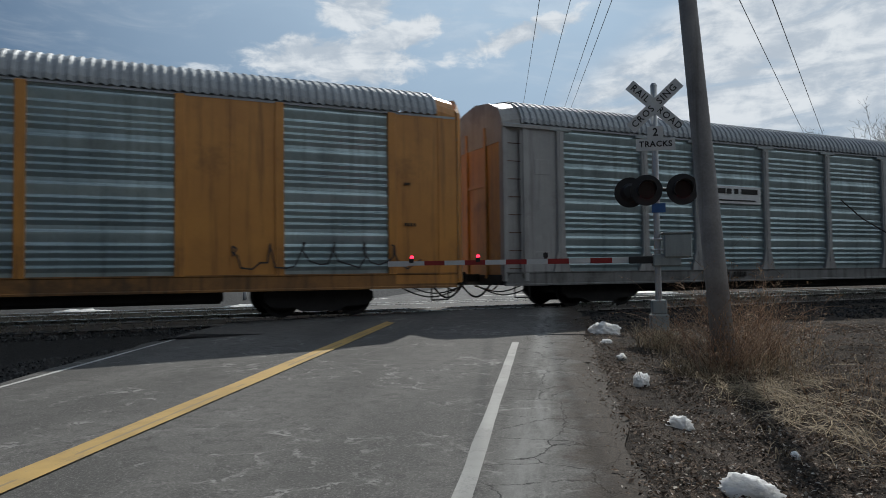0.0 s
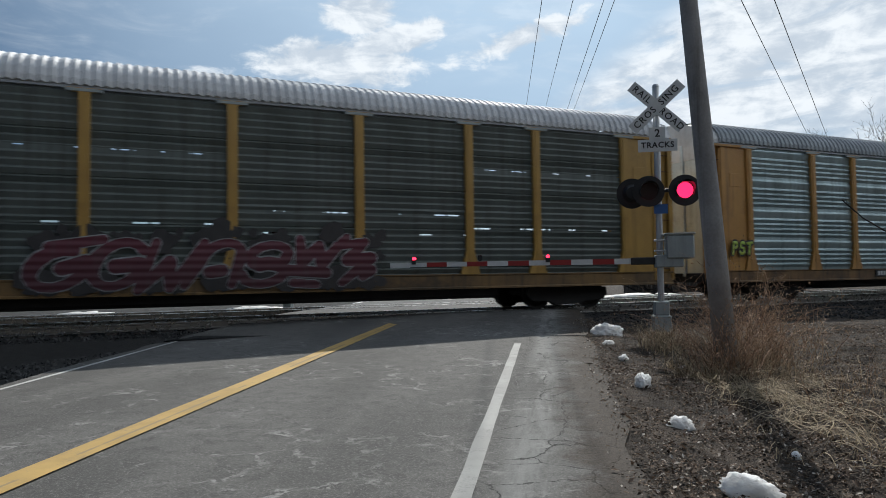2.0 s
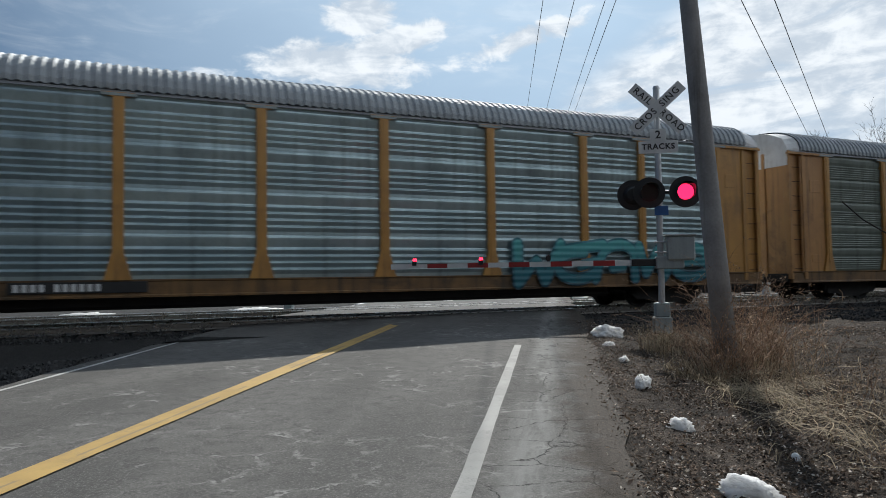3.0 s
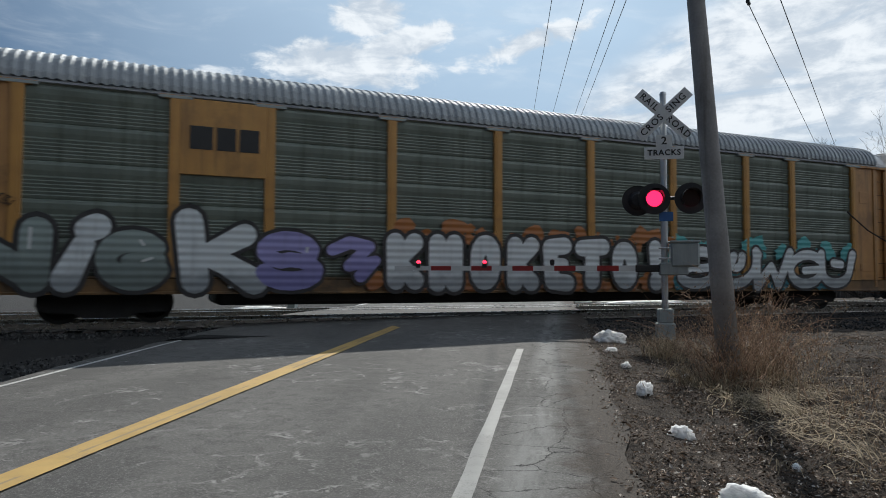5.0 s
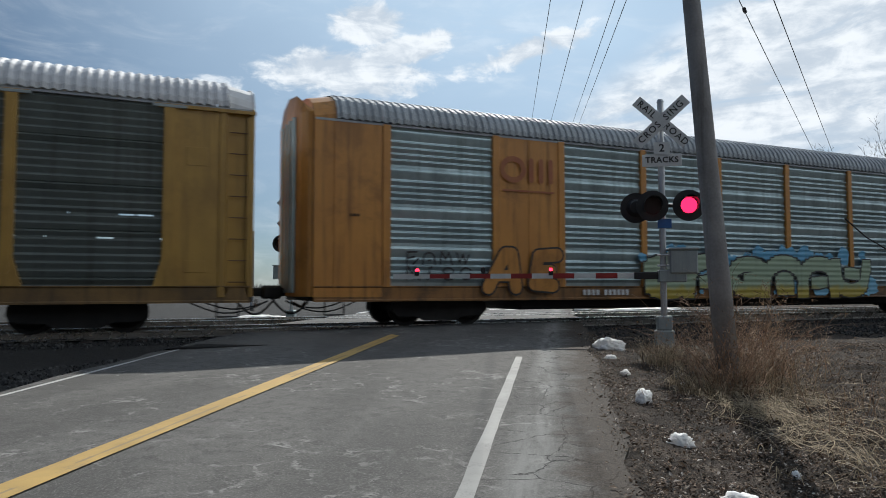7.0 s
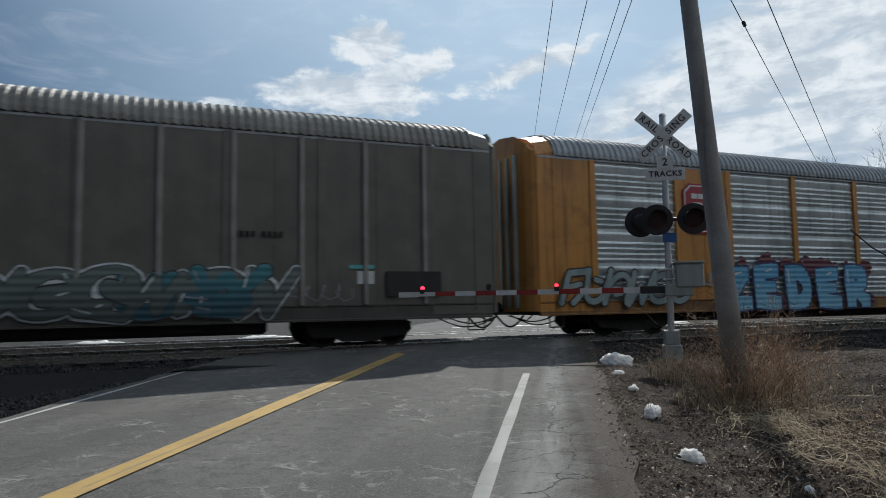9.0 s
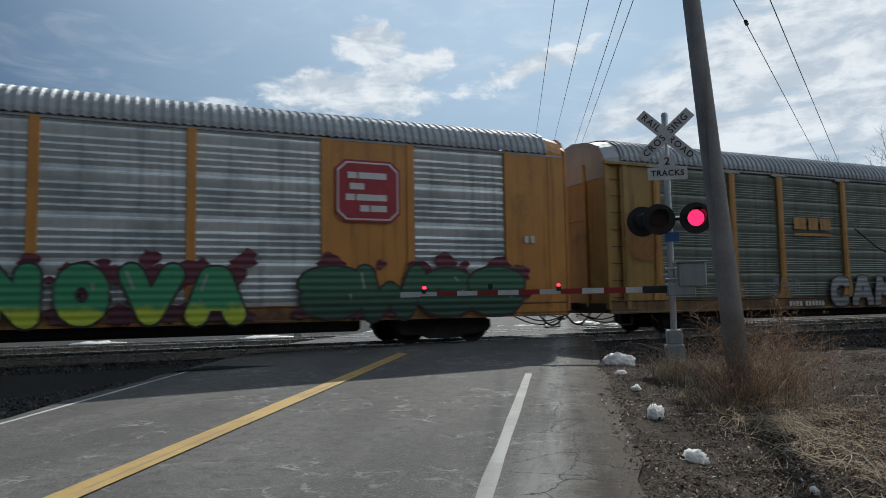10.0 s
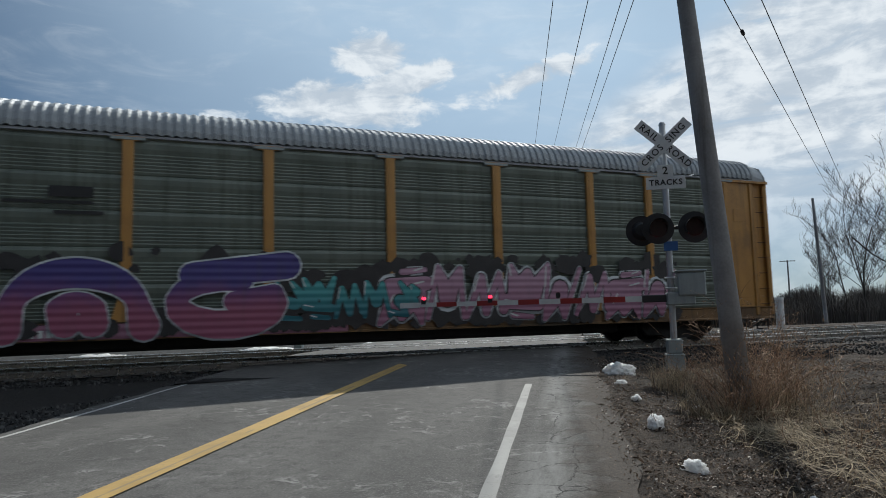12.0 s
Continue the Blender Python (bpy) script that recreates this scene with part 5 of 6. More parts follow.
def line_paint(name, base, under, lo, hi, seam=None):
    """Road paint worn through to the asphalt in spots."""
    m = bpy.data.materials.new(name)
    m.use_nodes = True
    q = Graph(m.node_tree)
    co = q.put("ShaderNodeTexCoord").outputs["Object"]
    wear = q.math("ADD", q.math("MULTIPLY", q.noise(co, 5.0, 7.0, 0.7), 0.6), q.math("MULTIPLY", q.noise(co, 60.0, 3.0, 0.7), 0.4))
    tone = q.mix(q.ramp01(q.noise(co, 1.3, 4.0, 0.6), 0.35, 0.65), base, tuple(c * 0.78 for c in base))
    if seam is not None:
        sep = q.put("ShaderNodeSeparateXYZ")
        q.wire(co, sep.inputs[0])
        gap = q.ramp01(q.math("ABSOLUTE", q.math("SUBTRACT", sep.outputs[0], seam)), 0.022, 0.008)
        wear = q.math("ADD", wear, q.math("MULTIPLY", gap, q.ramp01(q.noise(q.scaled(co, 1.0, 0.5, 1.0), 1.0, 4.0, 0.6), 0.42, 0.62)), clamp=True)
    b = m.node_tree.nodes["Principled BSDF"]
    q.wire(q.mix(q.ramp01(wear, lo, hi), tone, under), b.inputs["Base Color"])
    b.inputs["Roughness"].default_value = 0.7
    return m


tagged(new("ground", grid_mesh("ground", spread(-12, 22, 0.13, 2600), spread(-1, 28, 0.13, 2600), ground_z, ground_material())), "brown winter verge of soil, litter and dead growth", "ground", kind="structure")

ROAD_TURN = pose(0, 0, 0, 0, 0, -33.5)


def road_strip(name, r0, r1, s0, s1, lift, mat, wobble=0.0, thick=0.0, ends=0.0, drift=0.0, drift1=None):
    """A strip of the road's surface, in the road's own space (x to the right, y along it); its edges drift sideways near the crossing."""
    n = max(2, int((s1 - s0) / 0.2))
    bm = bmesh.new()
    rows = []
    for i in range(n + 1):
        s = s0 + (s1 - s0) * i / n
        w = wobble * noise.noise((s * 1.3, r0, 5.0))
        w2 = wobble * (noise.noise((s * 0.9, r1, 9.0)) + 0.25 * noise.noise((s * 2.3, r1, 3.0)))
        along = min(max(s, -2.0), 15.0) - 8.0
        w, w2 = w + drift * along, w2 + (drift if drift1 is None else drift1) * along
        rows.append([bm.verts.new((r0 + w, s + ends, road_z(s) + lift)), bm.verts.new((r1 + w2, s - ends, road_z(s) + lift))])
    for a, b in zip(rows, rows[1:]):
        bm.faces.new((a[0], a[1], b[1], b[0]))
    if thick:
        r = bmesh.ops.extrude_face_region(bm, geom=list(bm.faces))
        bmesh.ops.translate(bm, vec=(0, 0, -thick), verts=[v for v in r["geom"] if isinstance(v, bmesh.types.BMVert)])
    ob = part(name, bm, mat)
    ob.matrix_basis = ROAD_TURN
    return ob


ASPHALT = asphalt_material()
tagged(road_strip("road", -6.60, 0.52, -30.0, 70.0, 0.0, ASPHALT, 0.16, 0.15, drift=-0.10, drift1=0.0), "worn grey two-lane asphalt road rising to the crossing", "road", kind="structure")
YEL = line_paint("worn_yellow_line", (0.58, 0.385, 0.125), (0.34, 0.25, 0.13), 0.50, 0.68, -3.49)
WHI = line_paint("worn_white_line", (0.33, 0.33, 0.31), (0.18, 0.18, 0.17), 0.50, 0.68)
WHI_BRIGHT = line_paint("white_line", (0.62, 0.62, 0.59), (0.22, 0.22, 0.21), 0.56, 0.72)
tagged(road_strip("centre_line", -3.755, -3.375, -30.0, 14.6, 0.004, YEL, 0.012, 0, 0.3), "faded yellow double centre line on the asphalt", "road marking", kind="structure")
tagged(road_strip("edge_line", -0.683, -0.567, -30.0, 11.15, 0.004, WHI, 0.016, drift=-0.0104), "worn white edge line on the asphalt", "road marking", kind="structure")
tagged(road_strip("edge_line", -6.41, -6.345, -30.0, 11.4, 0.004, WHI_BRIGHT, 0.016, drift=-0.104), "worn white edge line on the asphalt", "road marking", kind="structure")

# track beds, ties, rails
BALLAST = gravel_material("grey_ballast", (0.046, 0.045, 0.044), (0.019, 0.0185, 0.018))


def bed_z(x, y):
    s, r = RD.x * x + RD.y * y, RP.x * x + RP.y * y
    road = smooth(-7.6, -6.9, r) * (1 - smooth(0.5, 1.2, r))
    top = ZR - 0.20 + 0.03 * noise.noise((x * 1.7, y * 1.7, 2.0))
    near = smooth(14.0, 15.4, y) * (1 - smooth(23.2, 24.8, y))
    z = top * near + (ground_z(x, y) - 0.08) * (1 - near)
    return z * (1 - road) + 0.32 * road


tagged(new("track_bed", grid_mesh("track_bed", spread(-30, 45, 0.5, 260, 1.2), [13.2 + 0.3 * i for i in range(43)], bed_z, BALLAST)), "grey crushed-stone ballast under the two tracks", "ballast", kind="structure")


def rail_mesh():
    prof = [(-0.07, -0.17), (0.07, -0.17), (0.07, -0.155), (0.012, -0.13), (0.012, -0.045), (0.036, -0.035), (0.036, -0.004), (0.030, 0.0), (-0.030, 0.0), (-0.036, -0.004), (-0.036, -0.035), (-0.012, -0.045), (-0.012, -0.13), (-0.07, -0.155)]
    return mesh_of(extruded(prof, -260, 260, True), "rail", "rail")


for yc, lab in ((YC, "railway track under the passing train"), (YC2, "second railway track beyond the train")):
    tr = thing("railway_track", lab + ", bright-worn rails on dark ties", "railway", "tracks at the crossing", pose(0, yc, ZR))
    for y in (-0.745, 0.745):
        part("rail", shared("rail", rail_mesh), None, tr, "steel rail with a bright worn head", pose(0, y, 0))
    tie = mesh_of(box(-0.11, 0.11, -1.28, 1.28, -0.33, -0.165, 0.012), "tie", "tie")
    for i in range(150):
        x = -28 + 0.53 * i
        rr = RP.x * x + RP.y * yc
        if -7.3 < rr < 1.0:
            continue
        part("tie", tie, None, tr, "", pose(x + random.uniform(-0.03, 0.03), random.uniform(-0.04, 0.04), 0, 0, 0, random.uniform(-1, 1)))


def scatter_stones(name, n, place, size, mat, seed, label):
    """Many small angular stones joined into one object."""
    rnd = random.Random(seed)
    base = [Vector(v).normalized() for v in ((1, 0, -0.2), (-0.6, 0.8, -0.2), (-0.6, -0.8, -0.3), (0.3, 0.2, 1), (0.1, -0.2, -1), (0.5, 0.8, 0.5))]
    tri = ((0, 5, 3), (5, 1, 3), (1, 2, 3), (2, 0, 3), (0, 4, 5), (5, 4, 1), (1, 4, 2), (2, 4, 0))
    vs, fs = [], []
    for _ in range(n):
        x, y, z = place(rnd)
        s = size * rnd.uniform(0.5, 1.4)
        e = Euler((rnd.uniform(0, 6.3), rnd.uniform(0, 6.3), rnd.uniform(0, 6.3))).to_matrix()
        k = len(vs)
        vs += [tuple(Vector((x, y, z + s * 0.3)) + e @ (b * s)) for b in base]
        fs += [(k + a, k + b, k + c) for a, b, c in tri]
    me = bpy.data.meshes.new(name)
    me.from_pydata(vs, [], fs)
    me.materials.append(mat)
    return tagged(new(name, me), label, "stones", kind="stuff")


def island_tones(name, a, b2, rough=0.85, thin=0.0):
    """Each loose piece takes its own tone between two colours."""
    m = bpy.data.materials.new(name)
    m.use_nodes = True
    q = Graph(m.node_tree)
    r = q.put("ShaderNodeNewGeometry").outputs["Random Per Island"]
    b = m.node_tree.nodes["Principled BSDF"]
    col = q.mix(r, a, b2)
    q.wire(col, b.inputs["Base Color"])
    b.inputs["Roughness"].default_value = rough
    b.inputs["Specular IOR Level"].default_value = 0.25
    if thin:
        back, both = q.put("ShaderNodeBsdfTranslucent"), q.put("ShaderNodeMixShader")
        q.wire(col, back.inputs["Color"])
        both.inputs[0].default_value = thin
        q.wire(b.outputs[0], both.inputs[1]), q.wire(back.outputs[0], both.inputs[2])
        q.wire(both.outputs[0], m.node_tree.nodes["Material Output"].inputs["Surface"])
    return m


STONE = island_tones("ballast_stone", (0.10, 0.10, 0.097), (0.020, 0.020, 0.021))


def bed_place(x0, x1, y0, y1):
    def f(rnd):
        while True:
            x, y = rnd.uniform(x0, x1), rnd.uniform(y0, y1)
            r = RP.x * x + RP.y * y
            if not -7.1 < r < 0.8:
                return x, y, bed_z(x, y) if y > 13.3 else ground_z(x, y)
    return f


scatter_stones("ballast_stones", 9000, bed_place(8, 34, 10.8, 16.0), 0.035, STONE, 5, "loose grey ballast stones beside the track")
scatter_stones("ballast_stones", 7000, bed_place(-14, 2.5, 9.0, 16.0), 0.035, STONE, 6, "loose grey ballast stones beside the track")
scatter_stones("ballast_stones", 9000, bed_place(-8, 30, 17.9, 24.5), 0.04, STONE, 7, "loose grey ballast stones between the tracks")


# ---- crossing signals
def crossing_signal(pos, yaw, lettered, lens_at, back_at, heights, label, arm=None):
    """A flashing-light signal: mast, crossbuck, plates, lamps, gate machine and, where given, the lowered arm."""
    zb, ztop, zc, zn, zt, zl, zi, zm = heights
    s = thing("crossing_signal", label, "signal", "flashing signals at the crossing", pose(pos[0], pos[1], zb, 0, 0, yaw))
    part("mast", add_tube(tube((0, 0, 0.0), (0, 0, ztop - zb), 0.062, n=16), (0, 0, ztop - zb), (0, 0, ztop - zb + 0.05), 0.07, 0.05, 16), "alu", s, "aluminium mast")
    part("foundation", add_box(box(-0.17, 0.17, -0.17, 0.17, -0.45, 0.0, 0.02), -0.14, 0.14, -0.14, 0.14, 0.0, 0.27, 0.02), "greybox", s, "grey cast base")
    for i, ang in enumerate((-43, 43)):
        b = part("crossbuck_blade", plate([(-0.64, -0.112), (0.64, -0.112), (0.64, 0.112), (-0.64, 0.112)], -0.004, 0.004), "sheet" if lettered else "greybox", s, "white crossbuck blade", pose(0, -0.085 - 0.02 * i if lettered else 0.085 + 0.02 * i, zc - zb, 0, -ang, 0))
        if lettered:
            words = (("RAIL", -0.37), ("ROAD", 0.37)) if ang < 0 else (("CROS", -0.31), ("SING", 0.31))
            for w, x in words:
                me = lettering(w, 0.18, 0.002, 0.002, 1.2)
                me.materials.append(M["hood"])
                part("letters", me, None, b, "black letters", pose(x, -0.008, 0))
    if lettered:
        p = part("number_plate_sign", box(-0.15, 0.15, -0.085, -0.077, zn - zb - 0.15, zn - zb + 0.12), "sheet", s, "white plate")
        me = lettering("2", 0.21, 0.002, 0.004)
        me.materials.append(M["hood"])
        part("letters", me, None, p, "black figure", pose(0, -0.090, zn - zb))
        p = part("tracks_plate", box(-0.37, 0.37, -0.085, -0.077, zt - zb - 0.125, zt - zb + 0.115, 0.003), "sheet", s, "white plate")
        me = lettering("TRACKS", 0.155, 0.002, 0.004, 1.12)
        me.materials.append(M["hood"])
        part("letters", me, None, p, "black letters", pose(0, -0.090, zt - zb))
    part("lamp_arm", add_tube(tube((min(lens_at + back_at), 0, zl - zb + 0.02), (max(lens_at + back_at), 0, zl - zb + 0.02), 0.035, n=8), (0, 0, zl - zb - 0.12), (0, 0, zl - zb + 0.12), 0.09), "hood", s)
    flaps = []
    for front, xs in ((True, lens_at), (False, back_at)):
        for x in xs:
            t = pose(x, -0.16 if front else 0.16, zl - zb, 0, 0, 0 if front else 180)
            lamp = part("lamp", tube((0, 0.16, 0), (0, 0.02, 0), 0.12, 0.185, 20), "hood", s, "black lamp housing", t)
            rim = bmesh.new()
            add_ring(rim, 0.16, 0.30, 0.0)
            part("target", rim, "hood", lamp, "round black backing plate")
            part("visor", visor(0.175, 0.30), "hood", lamp, "black half-tube visor")
            part("lens", tube((0, 0.0, 0), (0, -0.012, 0), 0.152, n=24), "lens", lamp, "red lens")
            # added flap: the lens always glows, closing this makes it look unlit
            fl = part("shutter", tube((0, -0.003, -0.158), (0, 0.004, -0.158), 0.170, n=24), "dark_lens", lamp, "added dark flap that hides the glowing lens between flashes", pose(0, -0.022, 0.158))
            flaps.append((front, x, fl))
    part("notice", box(-0.10, 0.16, -0.080, -0.070, zi - zb - 0.10, zi - zb + 0.08, 0.003), "blue", s, "small blue notice")
    gm = part("gate_machine", add_box(box(0.10, 0.62, -0.18, 0.20, zm - zb - 0.06, zm - zb + 0.40, 0.03), -0.10, 0.42, -0.14, 0.14, zm - zb - 0.22, zm - zb + 0.02, 0.02), "greybox", s, "grey gate machine housing")
    part("machine_lid", box(0.08, 0.64, -0.20, 0.22, zm - zb + 0.40, zm - zb + 0.44, 0.015), "greybox", gm)
    for dz in (0.30, 0.10):
        part("bracket", tube((-0.12, -0.09, zm - zb + dz), (0.12, -0.09, zm - zb + dz), 0.02), "alu", gm)
    beads = []
    if arm:
        a = part("gate_arm", box(-0.55, -0.05, -0.06, 0.06, zm - zb - 0.16, zm - zb - 0.02, 0.015), "hood", s, "lowered striped gate arm")
        n = int(arm / 0.415)
        for i in range(n):
            x1 = -0.45 - 0.415 * i
            z = zm - zb - 0.09
            h = 0.055 - 0.012 * i / n
            part("stripe", box(x1 - 0.415, x1, -0.022, 0.022, z - h, z + h), "red" if i % 2 else "sheet", a, "red stripe" if i % 2 else "white stripe")
        part("tip_plate", box(-0.45 - 0.415 * n - 0.35, -0.45 - 0.415 * n + 0.05, -0.026, 0.026, zm - zb - 0.15, zm - zb - 0.04), "sheet", a, "pale tip plate")
        for x in (-0.45 - 0.415 * n + 0.15, -3.50, -2.15):
            lampx = part("arm_lamp", add_box(box(x - 0.035, x + 0.035, -0.04, 0.04, zm - zb - 0.035, zm - zb + 0.02, 0.01), x - 0.012, x + 0.012, -0.012, 0.012, zm - zb + 0.02, zm - zb + 0.09), "hood", a, "small arm lamp")
            part("bead", tube((x, -0.045, zm - zb + 0.035), (x, 0.045, zm - zb + 0.035), 0.036, n=12), "bead", lampx, "red lamp glass")
            # added cover, slid over the steadily glowing bead to darken it
            beads.append((x, lampx, part("cover", box(x - 0.045, x + 0.045, -0.053, -0.049, zm - zb - 0.01, zm - zb + 0.08), "hood", lampx)))
    return s, flaps, beads


def add_ring(bm, r0, r1, y, n=28):
    a = [bm.verts.new((r0 * math.cos(2 * math.pi * i / n), y, r0 * math.sin(2 * math.pi * i / n))) for i in range(n)]
    b = [bm.verts.new((r1 * math.cos(2 * math.pi * i / n), y, r1 * math.sin(2 * math.pi * i / n))) for i in range(n)]
    c = [bm.verts.new((r1 * math.cos(2 * math.pi * i / n), y + 0.02, r1 * math.sin(2 * math.pi * i / n))) for i in range(n)]
    for i in range(n):
        j = (i + 1) % n
        bm.faces.new((a[i], a[j], b[j], b[i])), bm.faces.new((b[i], b[j], c[j], c[i]))


def visor(r, long, n=22):
    """A hood over the lens: a tube cut away below and sloped at its mouth."""
    bm = bmesh.new()
    rows = []
    for k in range(2):
        row = []
        for i in range(n + 1):
            a = radians(-40 + 260 * i / n)
            out = long * (0.35 + 0.65 * max(0.0, math.sin(a)) ** 0.6) if k else 0.0
            row.append((bm.verts.new((r * math.cos(a), -out, r * math.sin(a))), bm.verts.new(((r - 0.006) * math.cos(a), -out, (r - 0.006) * math.sin(a)))))
        rows.append(row)
    for i in range(n):
        for j in (0, 1):
            bm.faces.new((rows[0][i][j], rows[0][i + 1][j], rows[1][i + 1][j], rows[1][i][j]))
        bm.faces.new((rows[1][i][0], rows[1][i + 1][0], rows[1][i + 1][1], rows[1][i][1]))
    return bm


NEAR_SIG, NEAR_FLAPS, BEADS = crossing_signal((9.275, 10.44), -33.5, True, (-0.20, 0.47), (-0.48,), (0.58, 5.03, 4.62, 4.10, 3.87, 2.97, 2.64, 1.72), "grey railroad crossing signal with crossbuck, red flashers and lowered gate", 4.75)
FAR_SIG, FAR_FLAPS, _ = crossing_signal((4.84, 24.0), 180 - 33.5, False, (), (-0.36, 0.36), (0.35, 5.25, 4.0, 3.6, 3.4, 2.93, 2.6, 1.75), "grey crossing signal seen from behind across the tracks")


# ---- poles and wires
def leaning_pole(name, base, top, r0, r1, label, group, arm=None):
    p = thing(name, label, "utility pole", group, Matrix.Translation(base))
    d = Vector(top) - Vector(base)
    bm = bmesh.new()
    n = 10
    for i in range(n):
        add_tube(bm, d * (i / n), d * ((i + 1) / n), r0 + (r1 - r0) * i / n, r0 + (r1 - r0) * (i + 1) / n, 18, i in (0, n - 1))
    bmesh.ops.remove_doubles(bm, verts=bm.verts, dist=0.002)
    part("shaft", bm, "pole", p, "", None, True)
    if arm:
        a = Vector(arm).normalized()
        part("crossarm", tube(d * 0.985 - a * 1.1, d * 0.985 + a * 1.1, 0.06, n=4), "pole", p)
        for k in (-1.0, -0.45, 0.45, 1.0):
            part("insulator", tube(d * 0.985 + a * k, d * 0.985 + a * k + Vector((0, 0, 0.16)), 0.035, 0.025, 8), "greybox", p)
    return p


leaning_pole("utility_pole", (6.72, 6.40, 0.0), (6.315, 6.830, 8.35), 0.145, 0.088, "weathered grey wooden utility pole leaning in dry brush", "utility poles", (0.78, -0.62, 0))
leaning_pole("utility_pole", (47.4, 36.8, -0.4), (47.2, 37.05, 9.7), 0.15, 0.10, "slim wooden utility pole beside the track", "utility poles")
leaning_pole("utility_pole", (91.8, 77.3, -0.6), (91.8, 77.3, 8.6), 0.15, 0.11, "far wooden utility pole with a crossarm", "utility poles", (0.75, -0.66, 0))
leaning_pole("utility_pole", (8.9, 61.0, -0.6), (8.9, 61.0, 6.3), 0.16, 0.12, "slim pole standing beyond the tracks", "utility poles")
leaning_pole("utility_pole", (35.5, 54.2, -0.6), (35.5, 54.2, 14.9), 0.2, 0.14, "wooden utility pole across the tracks", "utility poles", (0.85, -0.52, 0))


def cable(a, b, over, sag, r, label):
    a, b = Vector(a), Vector(b)
    e = a + (b - a) * over
    pts = [a.lerp(e, i / 24) - Vector((0, 0, sag * 4 * (i / 24) * (1 - i / 24))) for i in range(25)]
    bm = path_tube(pts, r, 5)
    bmesh.ops.remove_doubles(bm, verts=bm.verts, dist=0.004)
    return tagged(part("overhead_wire", bm, "wire"), label, "wire", "overhead wires")


for a, b in (((5.52, 7.59, 8.48), (23.38, 38.46, 12.58)), ((6.11, 7.12, 8.32), (24.46, 37.78, 12.52)), ((6.57, 6.69, 8.16), (25.61, 37.01, 12.26)), ((6.74, 6.52, 8.09), (25.96, 36.76, 12.23))):
    cable(a, b, 1.55, 0.05, 0.011, "thin dark overhead wire running on across the tracks")
for a, b in (((6.04, 7.18, 8.23), (35.58, 27.55, 9.61)), ((6.58, 6.68, 8.04), (36.29, 26.6, 8.76))):
    cable(a, b, 1.42, 0.05, 0.012, "thin dark overhead wire from the leaning pole")
tagged(part("wire_splice", tube((14.08, 12.70, 8.555), (14.28, 12.84, 8.565), 0.05, n=8), "wire"), "small dark splice on an overhead wire", "splice")


# ---- trees, brush, litter
def bare_tree(name, pos, tall, seed, label, spread_out=0.95):
    rnd = random.Random(seed)
    t = thing(name, label, "tree", "bare trees", Matrix.Translation(pos))
    trunk, crown = bmesh.new(), bmesh.new()

    def grow(bm, p, d, length, r, depth):
        q = p
        segs = 5 if depth == 0 else 3
        for i in range(segs):
            d2 = (d + Vector((rnd.uniform(-1, 1), rnd.uniform(-1, 1), rnd.uniform(-0.2, 0.5))) * 0.13).normalized()
            e = q + d2 * length / segs
            add_tube(bm, q, e, r * (1 - 0.6 * i / segs), r * (1 - 0.6 * (i + 1) / segs), 5 if depth < 2 else 3, False)
            q, d = e, d2
            if depth < 4 and (i > 0 or depth > 0):
                for _ in range(2 if depth < 3 else 1):
                    side = Vector((rnd.uniform(-1, 1), rnd.uniform(-1, 1), rnd.uniform(0.1, 0.9))).normalized()
                    grow(crown, q, (d * 0.6 + side * spread_out).normalized(), length * rnd.uniform(0.32, 0.55), max(r * 0.36 * (1 - 0.5 * i / segs), 0.013), depth + 1)

    grow(trunk, Vector((0, 0, -0.5)), Vector((0, 0, 1)), tall, tall * 0.0105, 0)
    part("trunk", trunk, "bark", t), part("crown", crown, "bark", t, "leafless twigs")
    return t


for i, (x, y, tall) in enumerate(((61.5, 43.0, 10.5), (65.0, 41.0, 11.0), (60.0, 37.0, 11.0), (63.5, 46.5, 9.5), (70.0, 46.0, 11.5), (58.5, 41.5, 7.0), (62.5, 39.5, 9.5), (66.0, 37.5, 11.5), (56.0, 39.8, 10.0), (51.5, 33.5, 9.0), (57.0, 44.0, 6.5), (54.0, 42.5, 5.0))):
    bare_tree("bare_tree", (x, y, ground_z(x, y)), tall * 0.86, 40 + i, "leafless grey-brown deciduous tree beside the railway")


def stems(name, n, place, mat, seed, label, category, width, lean, joints=2):
    """Thin upright dry stems, each a narrow bent blade; joined into one object."""
    rnd = random.Random(seed)
    vs, fs = [], []
    for _ in range(n):
        x, y, z, h = place(rnd)
        a = rnd.uniform(0, math.pi)
        w = width * rnd.uniform(0.6, 1.3)
        ux, uy = math.cos(a) * w, math.sin(a) * w
        lx, ly = rnd.gauss(0, lean) * h, rnd.gauss(0, lean) * h
        k = len(vs)
        for j in range(joints + 1):
            f = j / joints
            ww = 1 - 0.8 * f
            px, py, pz = x + lx * f * f, y + ly * f * f, z + h * f * (1 - 0.25 * f * min(1.0, (abs(lx) + abs(ly)) / max(h, 0.01)))
            vs += [(px - ux * ww, py - uy * ww, pz), (px + ux * ww, py + uy * ww, pz)]
            if j:
                b = k + 2 * j
                fs.append((b - 2, b - 1, b + 1, b))
    me = bpy.data.meshes.new(name)
    me.from_pydata(vs, [], fs)
    me.materials.append(mat if not isinstance(mat, str) else M[mat])
    return tagged(new(name, me), label, category, kind="stuff")


# haze over the distant woods is put into this paler twig colour
FAR_PALE = island_tones("haze_tinted_twigs", (0.24, 0.225, 0.215), (0.14, 0.13, 0.125), 0.95)
